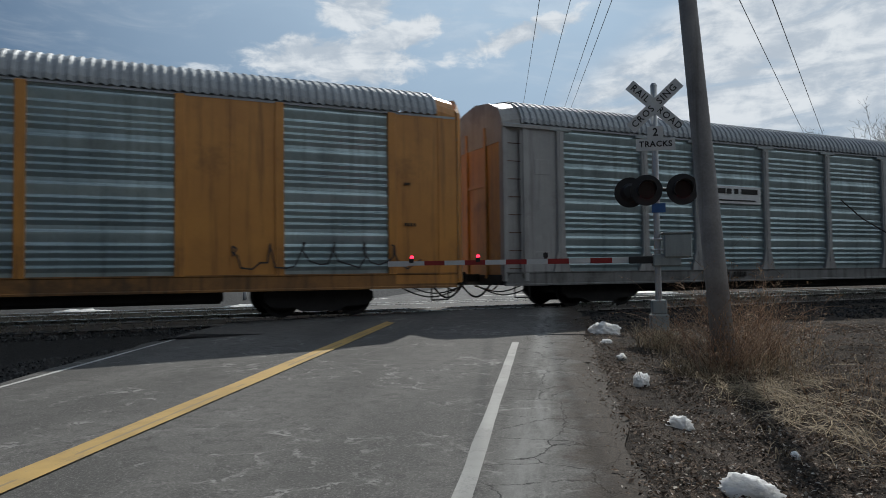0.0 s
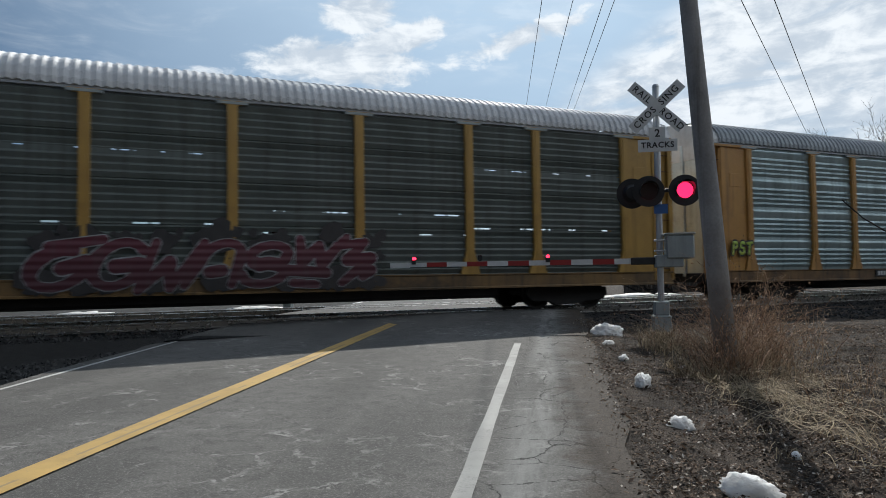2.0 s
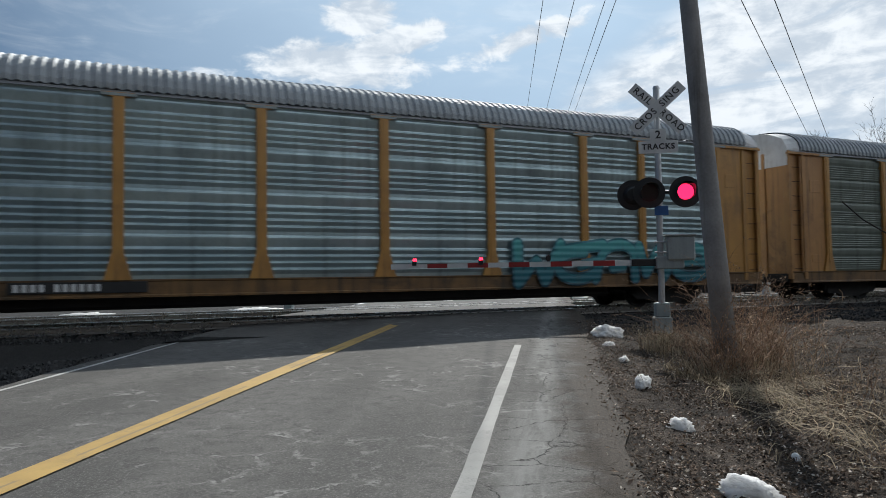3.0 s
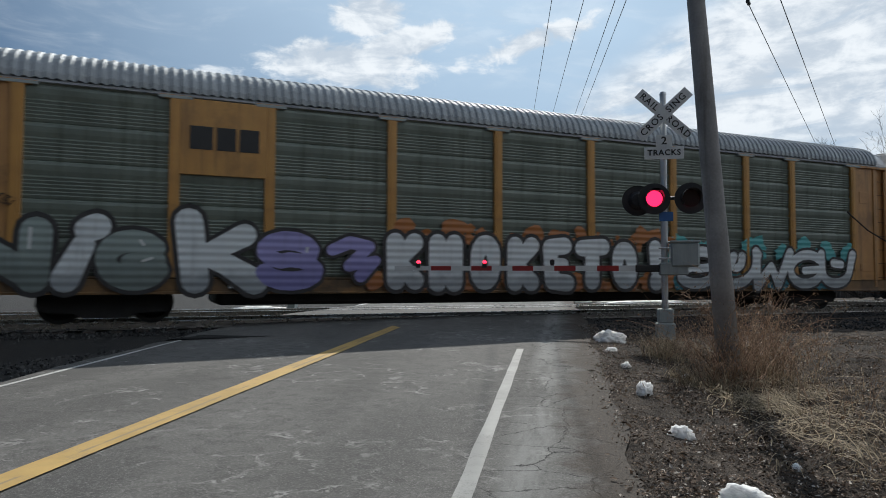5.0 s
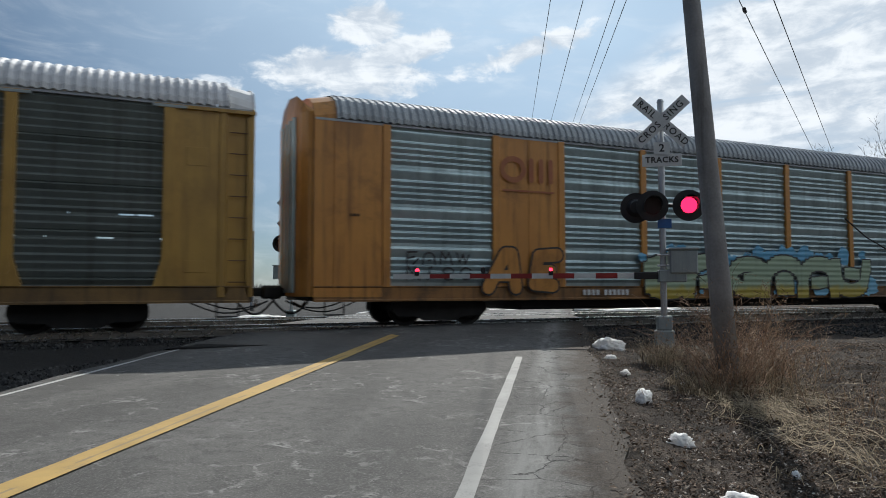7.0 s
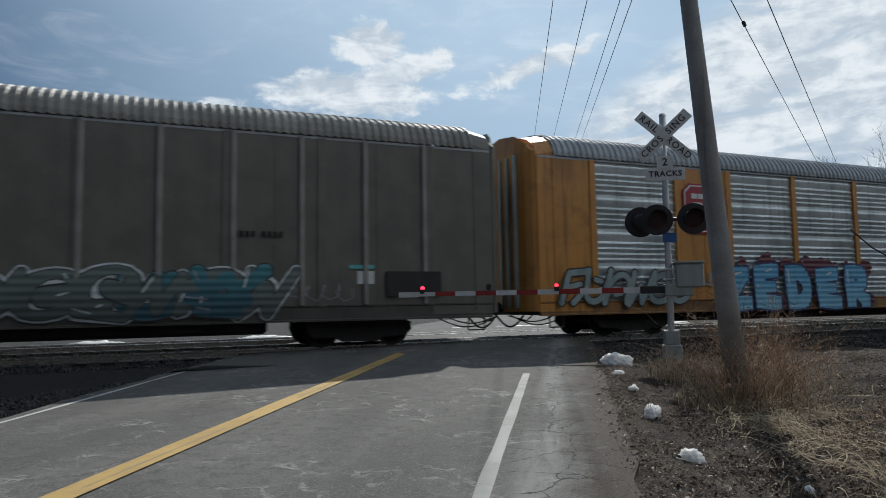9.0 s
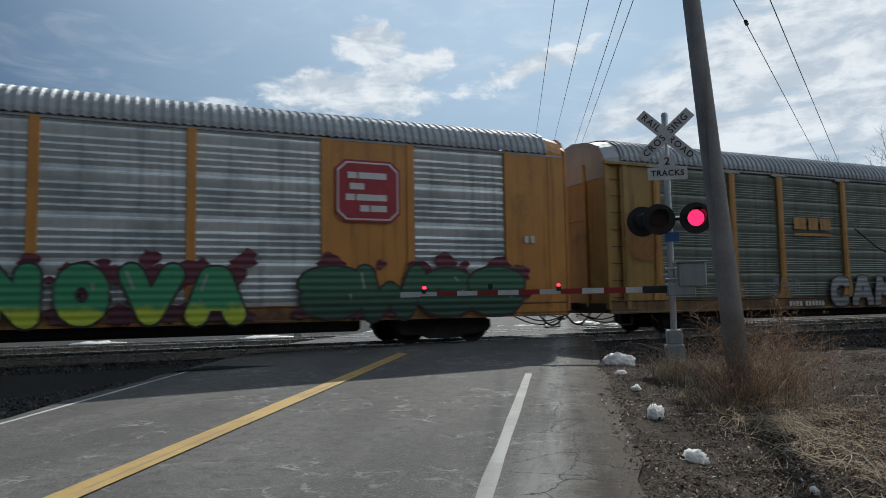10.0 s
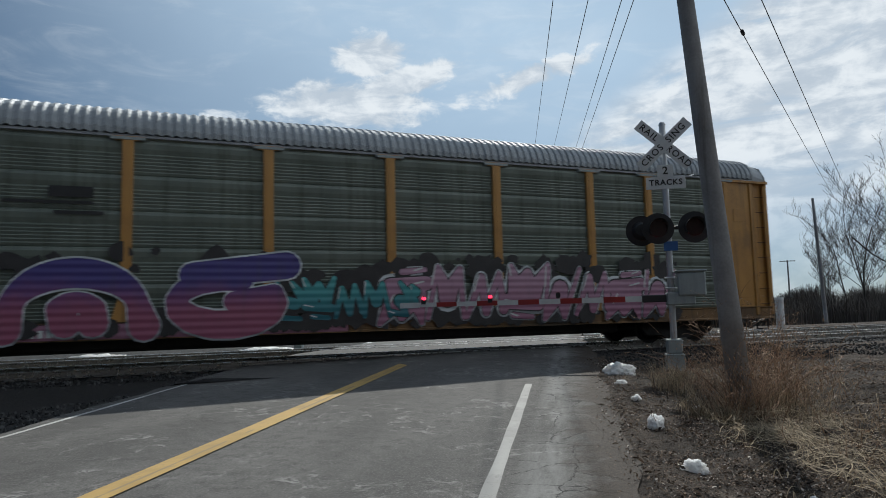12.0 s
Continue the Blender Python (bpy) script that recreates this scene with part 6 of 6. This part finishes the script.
FAR = island_tones("unseen_woods_twigs", (0.16, 0.145, 0.125), (0.06, 0.055, 0.048), 0.95)


def band(ax, ay, bx, by, deep, h0, h1):
    def f(rnd):
        t, d = rnd.random(), rnd.random()
        x, y = ax + (bx - ax) * t + deep * (d - 0.5), ay + (by - ay) * t + deep * d
        return x, y, ground_z(x, y) - 0.2, rnd.uniform(h0, h1) * (0.75 + 0.35 * noise.noise((t * 23, 0, 4)))
    return f


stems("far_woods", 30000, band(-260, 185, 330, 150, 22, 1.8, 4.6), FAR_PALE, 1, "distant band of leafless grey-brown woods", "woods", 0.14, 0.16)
# added out of view: cuts low sky light and reflections on the wagons
stems("far_woods", 26000, band(-150, -26, 170, -44, 14, 13.0, 21.0), FAR, 4, "unseen woods added behind the camera to darken the wagons' sides", "woods", 0.45, 0.10)
# thicket twigs lightened as well, with haze mixed into the colour
THICKET = island_tones("haze_tinted_thicket", (0.185, 0.165, 0.145), (0.085, 0.078, 0.07), 0.95)
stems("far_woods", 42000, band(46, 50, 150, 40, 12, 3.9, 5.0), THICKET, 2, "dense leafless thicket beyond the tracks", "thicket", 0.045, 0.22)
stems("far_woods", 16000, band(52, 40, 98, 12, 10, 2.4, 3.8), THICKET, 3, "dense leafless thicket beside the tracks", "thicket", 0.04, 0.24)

STRAW = island_tones("straw_blades", (0.64, 0.52, 0.35), (0.07, 0.05, 0.033), thin=0.2)
WEED = island_tones("weed_stems", (0.58, 0.43, 0.29), (0.08, 0.052, 0.036), thin=0.2)
CANE = island_tones("bramble_canes", (0.66, 0.45, 0.30), (0.16, 0.09, 0.06))
DEAD_LEAF = island_tones("curled_dead_leaves", (0.46, 0.32, 0.21), (0.12, 0.078, 0.052), thin=0.4)
LITTER = island_tones("litter_bits", (0.32, 0.235, 0.17), (0.028, 0.021, 0.017), thin=0.1)
PALE_BITS = island_tones("pale_chips", (0.78, 0.71, 0.62), (0.20, 0.155, 0.12))


def clump(cs, cr, ws, wr, h0, h1):
    def f(rnd):
        s, r = rnd.gauss(cs, ws), rnd.gauss(cr, wr)
        r = max(r, 0.75)
        p = RD * s + RP * r
        return p.x, p.y, ground_z(p.x, p.y), rnd.uniform(h0, h1)
    return f


def verge(s0, s1, r0, r1, h0, h1):
    def f(rnd):
        while True:
            s, r = rnd.uniform(s0, s1), rnd.uniform(r0, r1)
            p = RD * s + RP * r
            if noise.noise((p.x * 0.7, p.y * 0.7, 11.0)) > -0.12:
                return p.x, p.y, ground_z(p.x, p.y), rnd.uniform(h0, h1)
    return f


def weeds(n, place, seed, label):
    """Dead stalks that lean and fork into short side twigs."""
    rnd = random.Random(seed)
    vs, fs = [], []

    def blade(p, e, w0, w1):
        a = rnd.uniform(0, math.pi)
        u = Vector((math.cos(a), math.sin(a), 0.2 * rnd.uniform(-1, 1)))
        k = len(vs)
        vs.extend((tuple(p - u * w0), tuple(p + u * w0), tuple(e + u * w1), tuple(e - u * w1)))
        fs.append((k, k + 1, k + 2, k + 3))

    for _ in range(n):
        x, y, z, h = place(rnd)
        p = Vector((x, y, z))
        dirn = Vector((rnd.gauss(0, 0.38), rnd.gauss(0, 0.38), 1)).normalized()
        k = 4
        for i in range(k):
            dirn = (dirn + Vector((rnd.gauss(0, 0.16), rnd.gauss(0, 0.16), -0.06))).normalized()
            e = p + dirn * h / k
            blade(p, e, 0.0042 * (1 - 0.2 * i), 0.0036 * (1 - 0.2 * i))
            p = e
            for _ in range(2 if i else 1):
                side = Vector((rnd.gauss(0, 1), rnd.gauss(0, 1), rnd.uniform(-0.2, 0.9))).normalized()
                tip = p + side * h * rnd.uniform(0.06, 0.20)
                blade(p, tip, 0.0028, 0.0012)
                if i > 1:
                    blade(tip, tip + (side + Vector((rnd.gauss(0, 0.6), rnd.gauss(0, 0.6), 0))) * h * 0.06, 0.004, 0.006)
    me = bpy.data.meshes.new("dead_brush")
    me.from_pydata(vs, [], fs)
    me.materials.append(WEED)
    return tagged(new("dead_brush", me), label, "brush", kind="stuff")


def brambles(n, place, seed, label, leaves=9):
    """Arching canes that droop at their tips and fork, hung with small curled leaves."""
    rnd = random.Random(seed)
    vs, fs, lv, lf = [], [], [], []

    def rod(p, e, r0, r1):
        k = len(vs)
        d = (e - p).normalized()
        u = d.orthogonal().normalized()
        w = d.cross(u)
        for q, r in ((p, r0), (e, r1)):
            for a in (0.0, 2.094, 4.189):
                vs.append(tuple(q + u * (r * math.cos(a)) + w * (r * math.sin(a))))
        for i in range(3):
            j = (i + 1) % 3
            fs.append((k + i, k + j, k + 3 + j, k + 3 + i))

    def leaf(p, size):
        e = Euler((rnd.uniform(0, 6.3), rnd.uniform(0, 6.3), rnd.uniform(0, 6.3))).to_matrix()
        k = len(lv)
        for q in ((-1, 0, 0), (-0.2, 0.45, 0.35), (1, 0.1, 0.1), (-0.2, -0.45, 0.3)):
            lv.append(tuple(p + e @ (Vector(q) * size)))
        lf.append((k, k + 1, k + 2)), lf.append((k, k + 2, k + 3))

    def grow(p, d, long, r, depth):
        segs = 7 if depth == 0 else 4
        sag = rnd.uniform(0.05, 0.30)
        for i in range(segs):
            d = (d + Vector((rnd.gauss(0, 0.13), rnd.gauss(0, 0.13), -sag * (i + 1) / segs))).normalized()
            e = p + d * (long / segs)
            if e.z < ground_z(e.x, e.y) + 0.01:
                break
            rod(p, e, r * (1 - 0.8 * i / segs), r * (1 - 0.8 * (i + 1) / segs))
            if depth < 2 and i > 1 and rnd.random() < 0.55:
                side = (d * 0.5 + Vector((rnd.gauss(0, 0.8), rnd.gauss(0, 0.8), rnd.uniform(0, 0.7)))).normalized()
                grow(e, side, long * rnd.uniform(0.2, 0.42), r * 0.55, depth + 1)
            if rnd.random() < leaves / 26:
                leaf(e + Vector((rnd.gauss(0, 0.02), rnd.gauss(0, 0.02), -0.01)), rnd.uniform(0.008, 0.022))
            p = e

    for _ in range(n):
        x, y, z, h = place(rnd)
        grow(Vector((x, y, z - 0.03)), Vector((rnd.gauss(0, 0.30), rnd.gauss(0, 0.30), 1)).normalized(), h * 1.25, rnd.uniform(0.0035, 0.0065), 0)
    for name, v, f, mat, lab in (("dead_brush", vs, fs, CANE, label), ("dead_leaves", lv, lf, DEAD_LEAF, "curled brown leaves caught in the dead brush")):
        me = bpy.data.meshes.new(name)
        me.from_pydata(v, [], f)
        me.materials.append(mat)
        tagged(new(name, me), lab, "brush", kind="stuff")


for i, (cs, cr, ws, wr, n, h0, h1, lv) in enumerate(((8.6, 1.95, 0.16, 0.16, 75, 0.35, 0.95, 9), (9.5, 2.40, 0.24, 0.22, 60, 0.6, 1.25, 9), (10.1, 2.85, 0.30, 0.28, 34, 0.45, 0.95, 8), (11.2, 1.72, 0.30, 0.20, 24, 0.25, 0.6, 6), (10.9, 3.5, 0.4, 0.35, 20, 0.3, 0.7, 6), (7.7, 2.9, 0.6, 0.5, 34, 0.14, 0.38, 8), (6.7, 3.4, 0.9, 0.7, 46, 0.10, 0.30, 8), (5.4, 3.0, 0.7, 0.5, 28, 0.08, 0.24, 8), (9.6, 5.0, 1.2, 1.0, 26, 0.15, 0.4, 6))):
    brambles(n, clump(cs, cr, ws, wr, h0, h1), 300 + i, "tangle of reddish-brown dead canes on the verge", lv)
for i, (cs, cr, ws, wr, n, h0, h1) in enumerate(((8.9, 2.05, 0.26, 0.24, 70, 0.3, 0.8), (9.6, 2.55, 0.34, 0.28, 80, 0.35, 1.1), (10.2, 3.0, 0.4, 0.32, 60, 0.3, 1.0), (8.0, 2.9, 0.5, 0.4, 60, 0.12, 0.4), (7.0, 3.6, 1.0, 0.8, 90, 0.06, 0.24), (5.0, 2.6, 0.8, 0.5, 70, 0.06, 0.22))):
    weeds(n, clump(cs, cr, ws, wr, h0, h1), 60 + i, "brown dead weeds on the verge")
for i, (cs, cr, ws, wr, n, h0, h1) in enumerate(((11.0, 1.55, 0.30, 0.16, 420, 0.2, 0.55), (9.0, 1.75, 0.3, 0.18, 260, 0.2, 0.5), (8.5, 1.75, 0.25, 0.15, 180, 0.1, 0.35), (8.8, 2.45, 0.30, 0.28, 260, 0.12, 0.42), (9.6, 2.4, 0.30, 0.28, 260, 0.2, 0.6), (11.9, 2.2, 0.4, 0.3, 200, 0.15, 0.4))):
    stems("dry_grass", n, clump(cs, cr, ws, wr, h0, h1), STRAW, 80 + i, "matted pale dry grass on the verge", "grass", 0.004, 0.75, 3)


def laid_straw(n, place, seed, along, label):
    """Long dry blades lying tangled on the ground, mostly one way."""
    rnd = random.Random(seed)
    vs, fs = [], []
    for _ in range(n):
        x, y, z, long = place(rnd)
        a = along + rnd.gauss(0, 0.75)
        bend = rnd.gauss(0, 0.5)
        w = rnd.uniform(0.0022, 0.0045)
        lift, hump = rnd.uniform(0.01, 0.07), rnd.uniform(0.0, 0.10)
        k = len(vs)
        for j in range(5):
            f = j / 4
            b = a + bend * f
            px, py = x + math.cos(b) * long * f, y + math.sin(b) * long * f
            pz = ground_z(px, py) + lift + hump * math.sin(math.pi * f)
            ux, uy = -math.sin(b) * w, math.cos(b) * w
            vs += [(px - ux, py - uy, pz), (px + ux, py + uy, pz + 0.002)]
            if j:
                q = k + 2 * j
                fs.append((q - 2, q - 1, q + 1, q))
    me = bpy.data.meshes.new("dry_grass")
    me.from_pydata(vs, [], fs)
    me.materials.append(STRAW)
    return tagged(new("dry_grass", me), label, "grass", kind="stuff")


for i, (cs, cr, ws, wr, n, h0, h1, al) in enumerate(((7.8, 1.95, 0.3, 0.2, 280, 0.2, 0.5, -1.7), (7.2, 2.1, 0.32, 0.22, 140, 0.2, 0.55, -1.5), (6.5, 2.15, 0.4, 0.28, 95, 0.2, 0.5, -1.3), (5.8, 2.3, 0.3, 0.3, 90, 0.15, 0.45, -1.2), (5.1, 2.5, 0.4, 0.4, 80, 0.15, 0.4, -1.0), (8.9, 1.7, 0.3, 0.16, 160, 0.2, 0.5, -2.0), (8.4, 2.4, 0.3, 0.3, 150, 0.2, 0.5, -1.2), (7.2, 3.6, 0.5, 0.4, 60, 0.15, 0.45, -0.8))):
    laid_straw(n, clump(cs, cr, ws, wr, h0, h1), 110 + i, al, "flattened bed of pale dry grass on the verge")
laid_straw(450, verge(3.0, 12.0, 1.4, 8.0, 0.08, 0.35), 130, 0.6, "scattered dry blades over the verge")
stems("dead_brush", 650, verge(4.0, 12.5, 2.0, 9.0, 0.05, 0.22), WEED, 96, "low brown dead weeds on the verge", "brush", 0.004, 0.9, 3)


def litter(n, seed, mat, label, size=1.0):
    rnd = random.Random(seed)
    vs, fs = [], []
    for _ in range(n):
        while True:
            s = -2.0 + 17.4 * rnd.random() ** 1.15
            r = -0.2 + rnd.random() * 8.3
            p = RD * s + RP * r
            keep = 0.55 + 1.1 * noise.noise((p.x * 1.4, p.y * 1.4, 21.0)) + 0.5 * noise.noise((p.x * 4.0, p.y * 4.0, 5.0))
            if rnd.random() < keep * smooth(0.22, 0.75, r) * (0.12 + 0.88 * smooth(-1.5, 3.0, s)) * (1 - 0.55 * smooth(6.0, 12.0, s)):
                break
        z = (ground_z(p.x, p.y) if r > 0.62 else road_z(s)) + rnd.uniform(0.004, 0.03)
        w = rnd.uniform(0.004, 0.015) * size * (1.6 if rnd.random() < 0.15 else 1.0)
        e = Euler((rnd.gauss(0, 0.42), rnd.gauss(0, 0.42), rnd.uniform(0, 6.3))).to_matrix()
        k = len(vs)
        for a, b, c in ((-w, 0, 0), (0, -w * 0.6, w * 0.25), (w * 1.2, 0, 0.1 * w), (0, w * 0.6, w * 0.3)):
            vs.append(tuple(Vector((p.x, p.y, z)) + e @ Vector((a, b, c))))
        fs.append((k, k + 1, k + 2, k + 3))
    me = bpy.data.meshes.new("leaf_litter")
    me.from_pydata(vs, [], fs)
    me.materials.append(mat)
    return tagged(new("leaf_litter", me), label, "leaves", kind="stuff")


litter(95000, 17, LITTER, "dark brown fallen leaves on the verge", 1.15)
litter(26000, 19, PALE_BITS, "pale dry leaf chips on the verge")
litter(3500, 23, LITTER, "larger curled brown leaves on the verge", 1.9)


def edge_spot(s, r):
    p = RD * s + RP * r
    return p.x, p.y, road_z(s) if r < 0.6 else ground_z(p.x, p.y)


CLOD = island_tones("soil_clods", (0.14, 0.11, 0.085), (0.035, 0.028, 0.023))
scatter_stones("soil_clods", 3800, lambda rnd: edge_spot(2.6 + 9 * rnd.random() ** 1.2, 1.2 + 5.5 * rnd.random()), 0.014, CLOD, 28, "dark crumbled clods of soil on the verge")
scatter_stones("verge_stones", 4500, lambda rnd: edge_spot(2.4 + 12 * rnd.random() ** 1.3, abs(rnd.gauss(0.6, 0.5)) + 0.45 + 2.0 * rnd.random() ** 3), 0.008, LITTER, 18, "small stones and crumbs along the road's edge")


def snow_lump(x, y, lx, ly, h, turn, seed):
    bm = bmesh.new()
    bmesh.ops.create_icosphere(bm, subdivisions=4, radius=1.0)
    for v in bm.verts:
        n = 0.34 * noise.noise(v.co * 1.3 + Vector((seed, 0, 0))) + 0.20 * noise.noise(v.co * 3.1 + Vector((0, seed, 0))) + 0.26 * noise.noise(v.co * 6.0 + Vector((0, 0, seed)))
        v.co = v.co * (1 + n)
        v.co = Vector((v.co.x * lx, v.co.y * ly, max(v.co.z, -0.25) * h))
    ob = part("snow_clump", bm, "snow", None, "", pose(x, y, ground_z(x, y) + h * 0.18, 0, 0, turn), True)
    return tagged(ob, "leftover lump of old snow on the verge", "snow", "snow clumps along the road's edge")


for x, y, lx, ly, h, tn, sd in ((7.63, 10.03, 0.27, 0.17, 0.17, -40, 1.0), (6.90, 9.02, 0.10, 0.06, 0.06, 0, 2.0), (6.12, 7.66, 0.08, 0.05, 0.06, 20, 3.0), (4.97, 5.92, 0.115, 0.08, 0.105, 30, 4.0), (4.08, 4.42, 0.10, 0.055, 0.08, -70, 5.0), (3.27, 3.00, 0.17, 0.085, 0.10, -62, 6.0), (6.45, 6.9, 0.08, 0.03, 0.03, 10, 7.0), (4.35, 3.55, 0.06, 0.03, 0.03, 50, 8.0)):
    snow_lump(x, y, lx, ly, h, tn, sd)
# white mounds that give the bright look of sunlit gravel past the rails
for x, y, lx, ly in ((4.0, 25.8, 1.1, 0.35), (9.0, 26.2, 1.6, 0.4), (15.0, 26.0, 2.4, 0.6), (-1.5, 26.8, 0.9, 0.3), (22.0, 26.5, 2.6, 0.6), (11.8, 25.6, 0.8, 0.3), (18.6, 26.9, 0.9, 0.3)):
    tagged(snow_lump(x, y, lx, ly, 0.15, random.uniform(-8, 8), x), "flat white mound standing in for sunlit gravel beyond the tracks", "snow", "snow banks beyond the tracks")

tagged(part("marker_post", add_tube(tube((28.6, 24.7, 0.0), (28.6, 24.7, 1.74), 0.20, n=18), (28.6, 24.7, 1.74), (28.6, 24.7, 1.86), 0.235, 0.21, 18), "white"), "short white capped pipe standing beyond the tracks", "post")
tagged(part("bare_twig", path_tube([Vector(p) for p in ((7.4, 2.5, -0.1), (7.1, 2.75, 0.7), (6.5, 3.25, 1.35), (6.1, 3.6, 1.56), (5.86, 3.81, 1.71), (5.76, 3.95, 1.84), (5.68, 4.08, 2.01))], 0.006, 5), "bark"), "thin bare twig arching over the verge", "twig")


# ---- moving things
# which flasher of the near signal is lit: seconds from, to
LIT_LEFT = ((0.80, 1.44), (2.27, 2.75), (3.45, 3.80), (4.93, 5.62), (6.32, 6.80), (7.80, 8.30), (9.30, 9.60), (10.80, 11.06))
LIT_RIGHT = ((0.40, 0.70), (1.67, 2.17), (2.95, 3.35), (4.00, 4.37), (4.80, 4.87), (5.72, 5.90), (6.90, 7.50), (8.45, 8.90), (9.65, 10.38), (11.12, 11.66))
LIT_INNER = ((0.35, 0.75), (1.65, 2.20), (3.3, 3.8), (4.35, 4.90), (5.75, 6.22), (6.90, 7.40), (8.6, 9.25), (9.65, 10.40), (11.15, 11.70))


def flash_rows(spans, lit, dark):
    rows = [(0.0, dark)]
    for a, b in spans:
        rows += [(a - 0.034, dark), (a, lit), (b, lit), (b + 0.034, dark)]
    rows.append((12.0, dark))
    return rows


def motions():
    for k, car in enumerate(CARS):
        walk(car, [(t, pose(x + SPAN * k, YC, ZR)) for t, x in TRAIN])
    # flashing is made by moving the added flaps and covers, not by switching lamps
    shut, folded = pose(0, -0.022, 0.158), pose(0, -0.022, 0.158, -84, 0, 0)
    for front, x, fl in NEAR_FLAPS:
        walk(fl, flash_rows(LIT_LEFT if x < 0 else LIT_RIGHT, folded, shut))
    for front, x, fl in FAR_FLAPS:
        walk(fl, flash_rows(LIT_LEFT if x > 0 else LIT_RIGHT, folded, shut))
    up, away = pose(0, 0, 0), pose(0, 0, -0.07)
    for i, (x, lampx, cover) in enumerate(BEADS):
        if i == 2:
            walk(cover, flash_rows(LIT_INNER, away, up))
        elif i == 1:
            walk(cover, flash_rows(LIT_INNER, up, away))
        else:
            walk(cover, [(0.0, away), (12.0, away)])


motions()
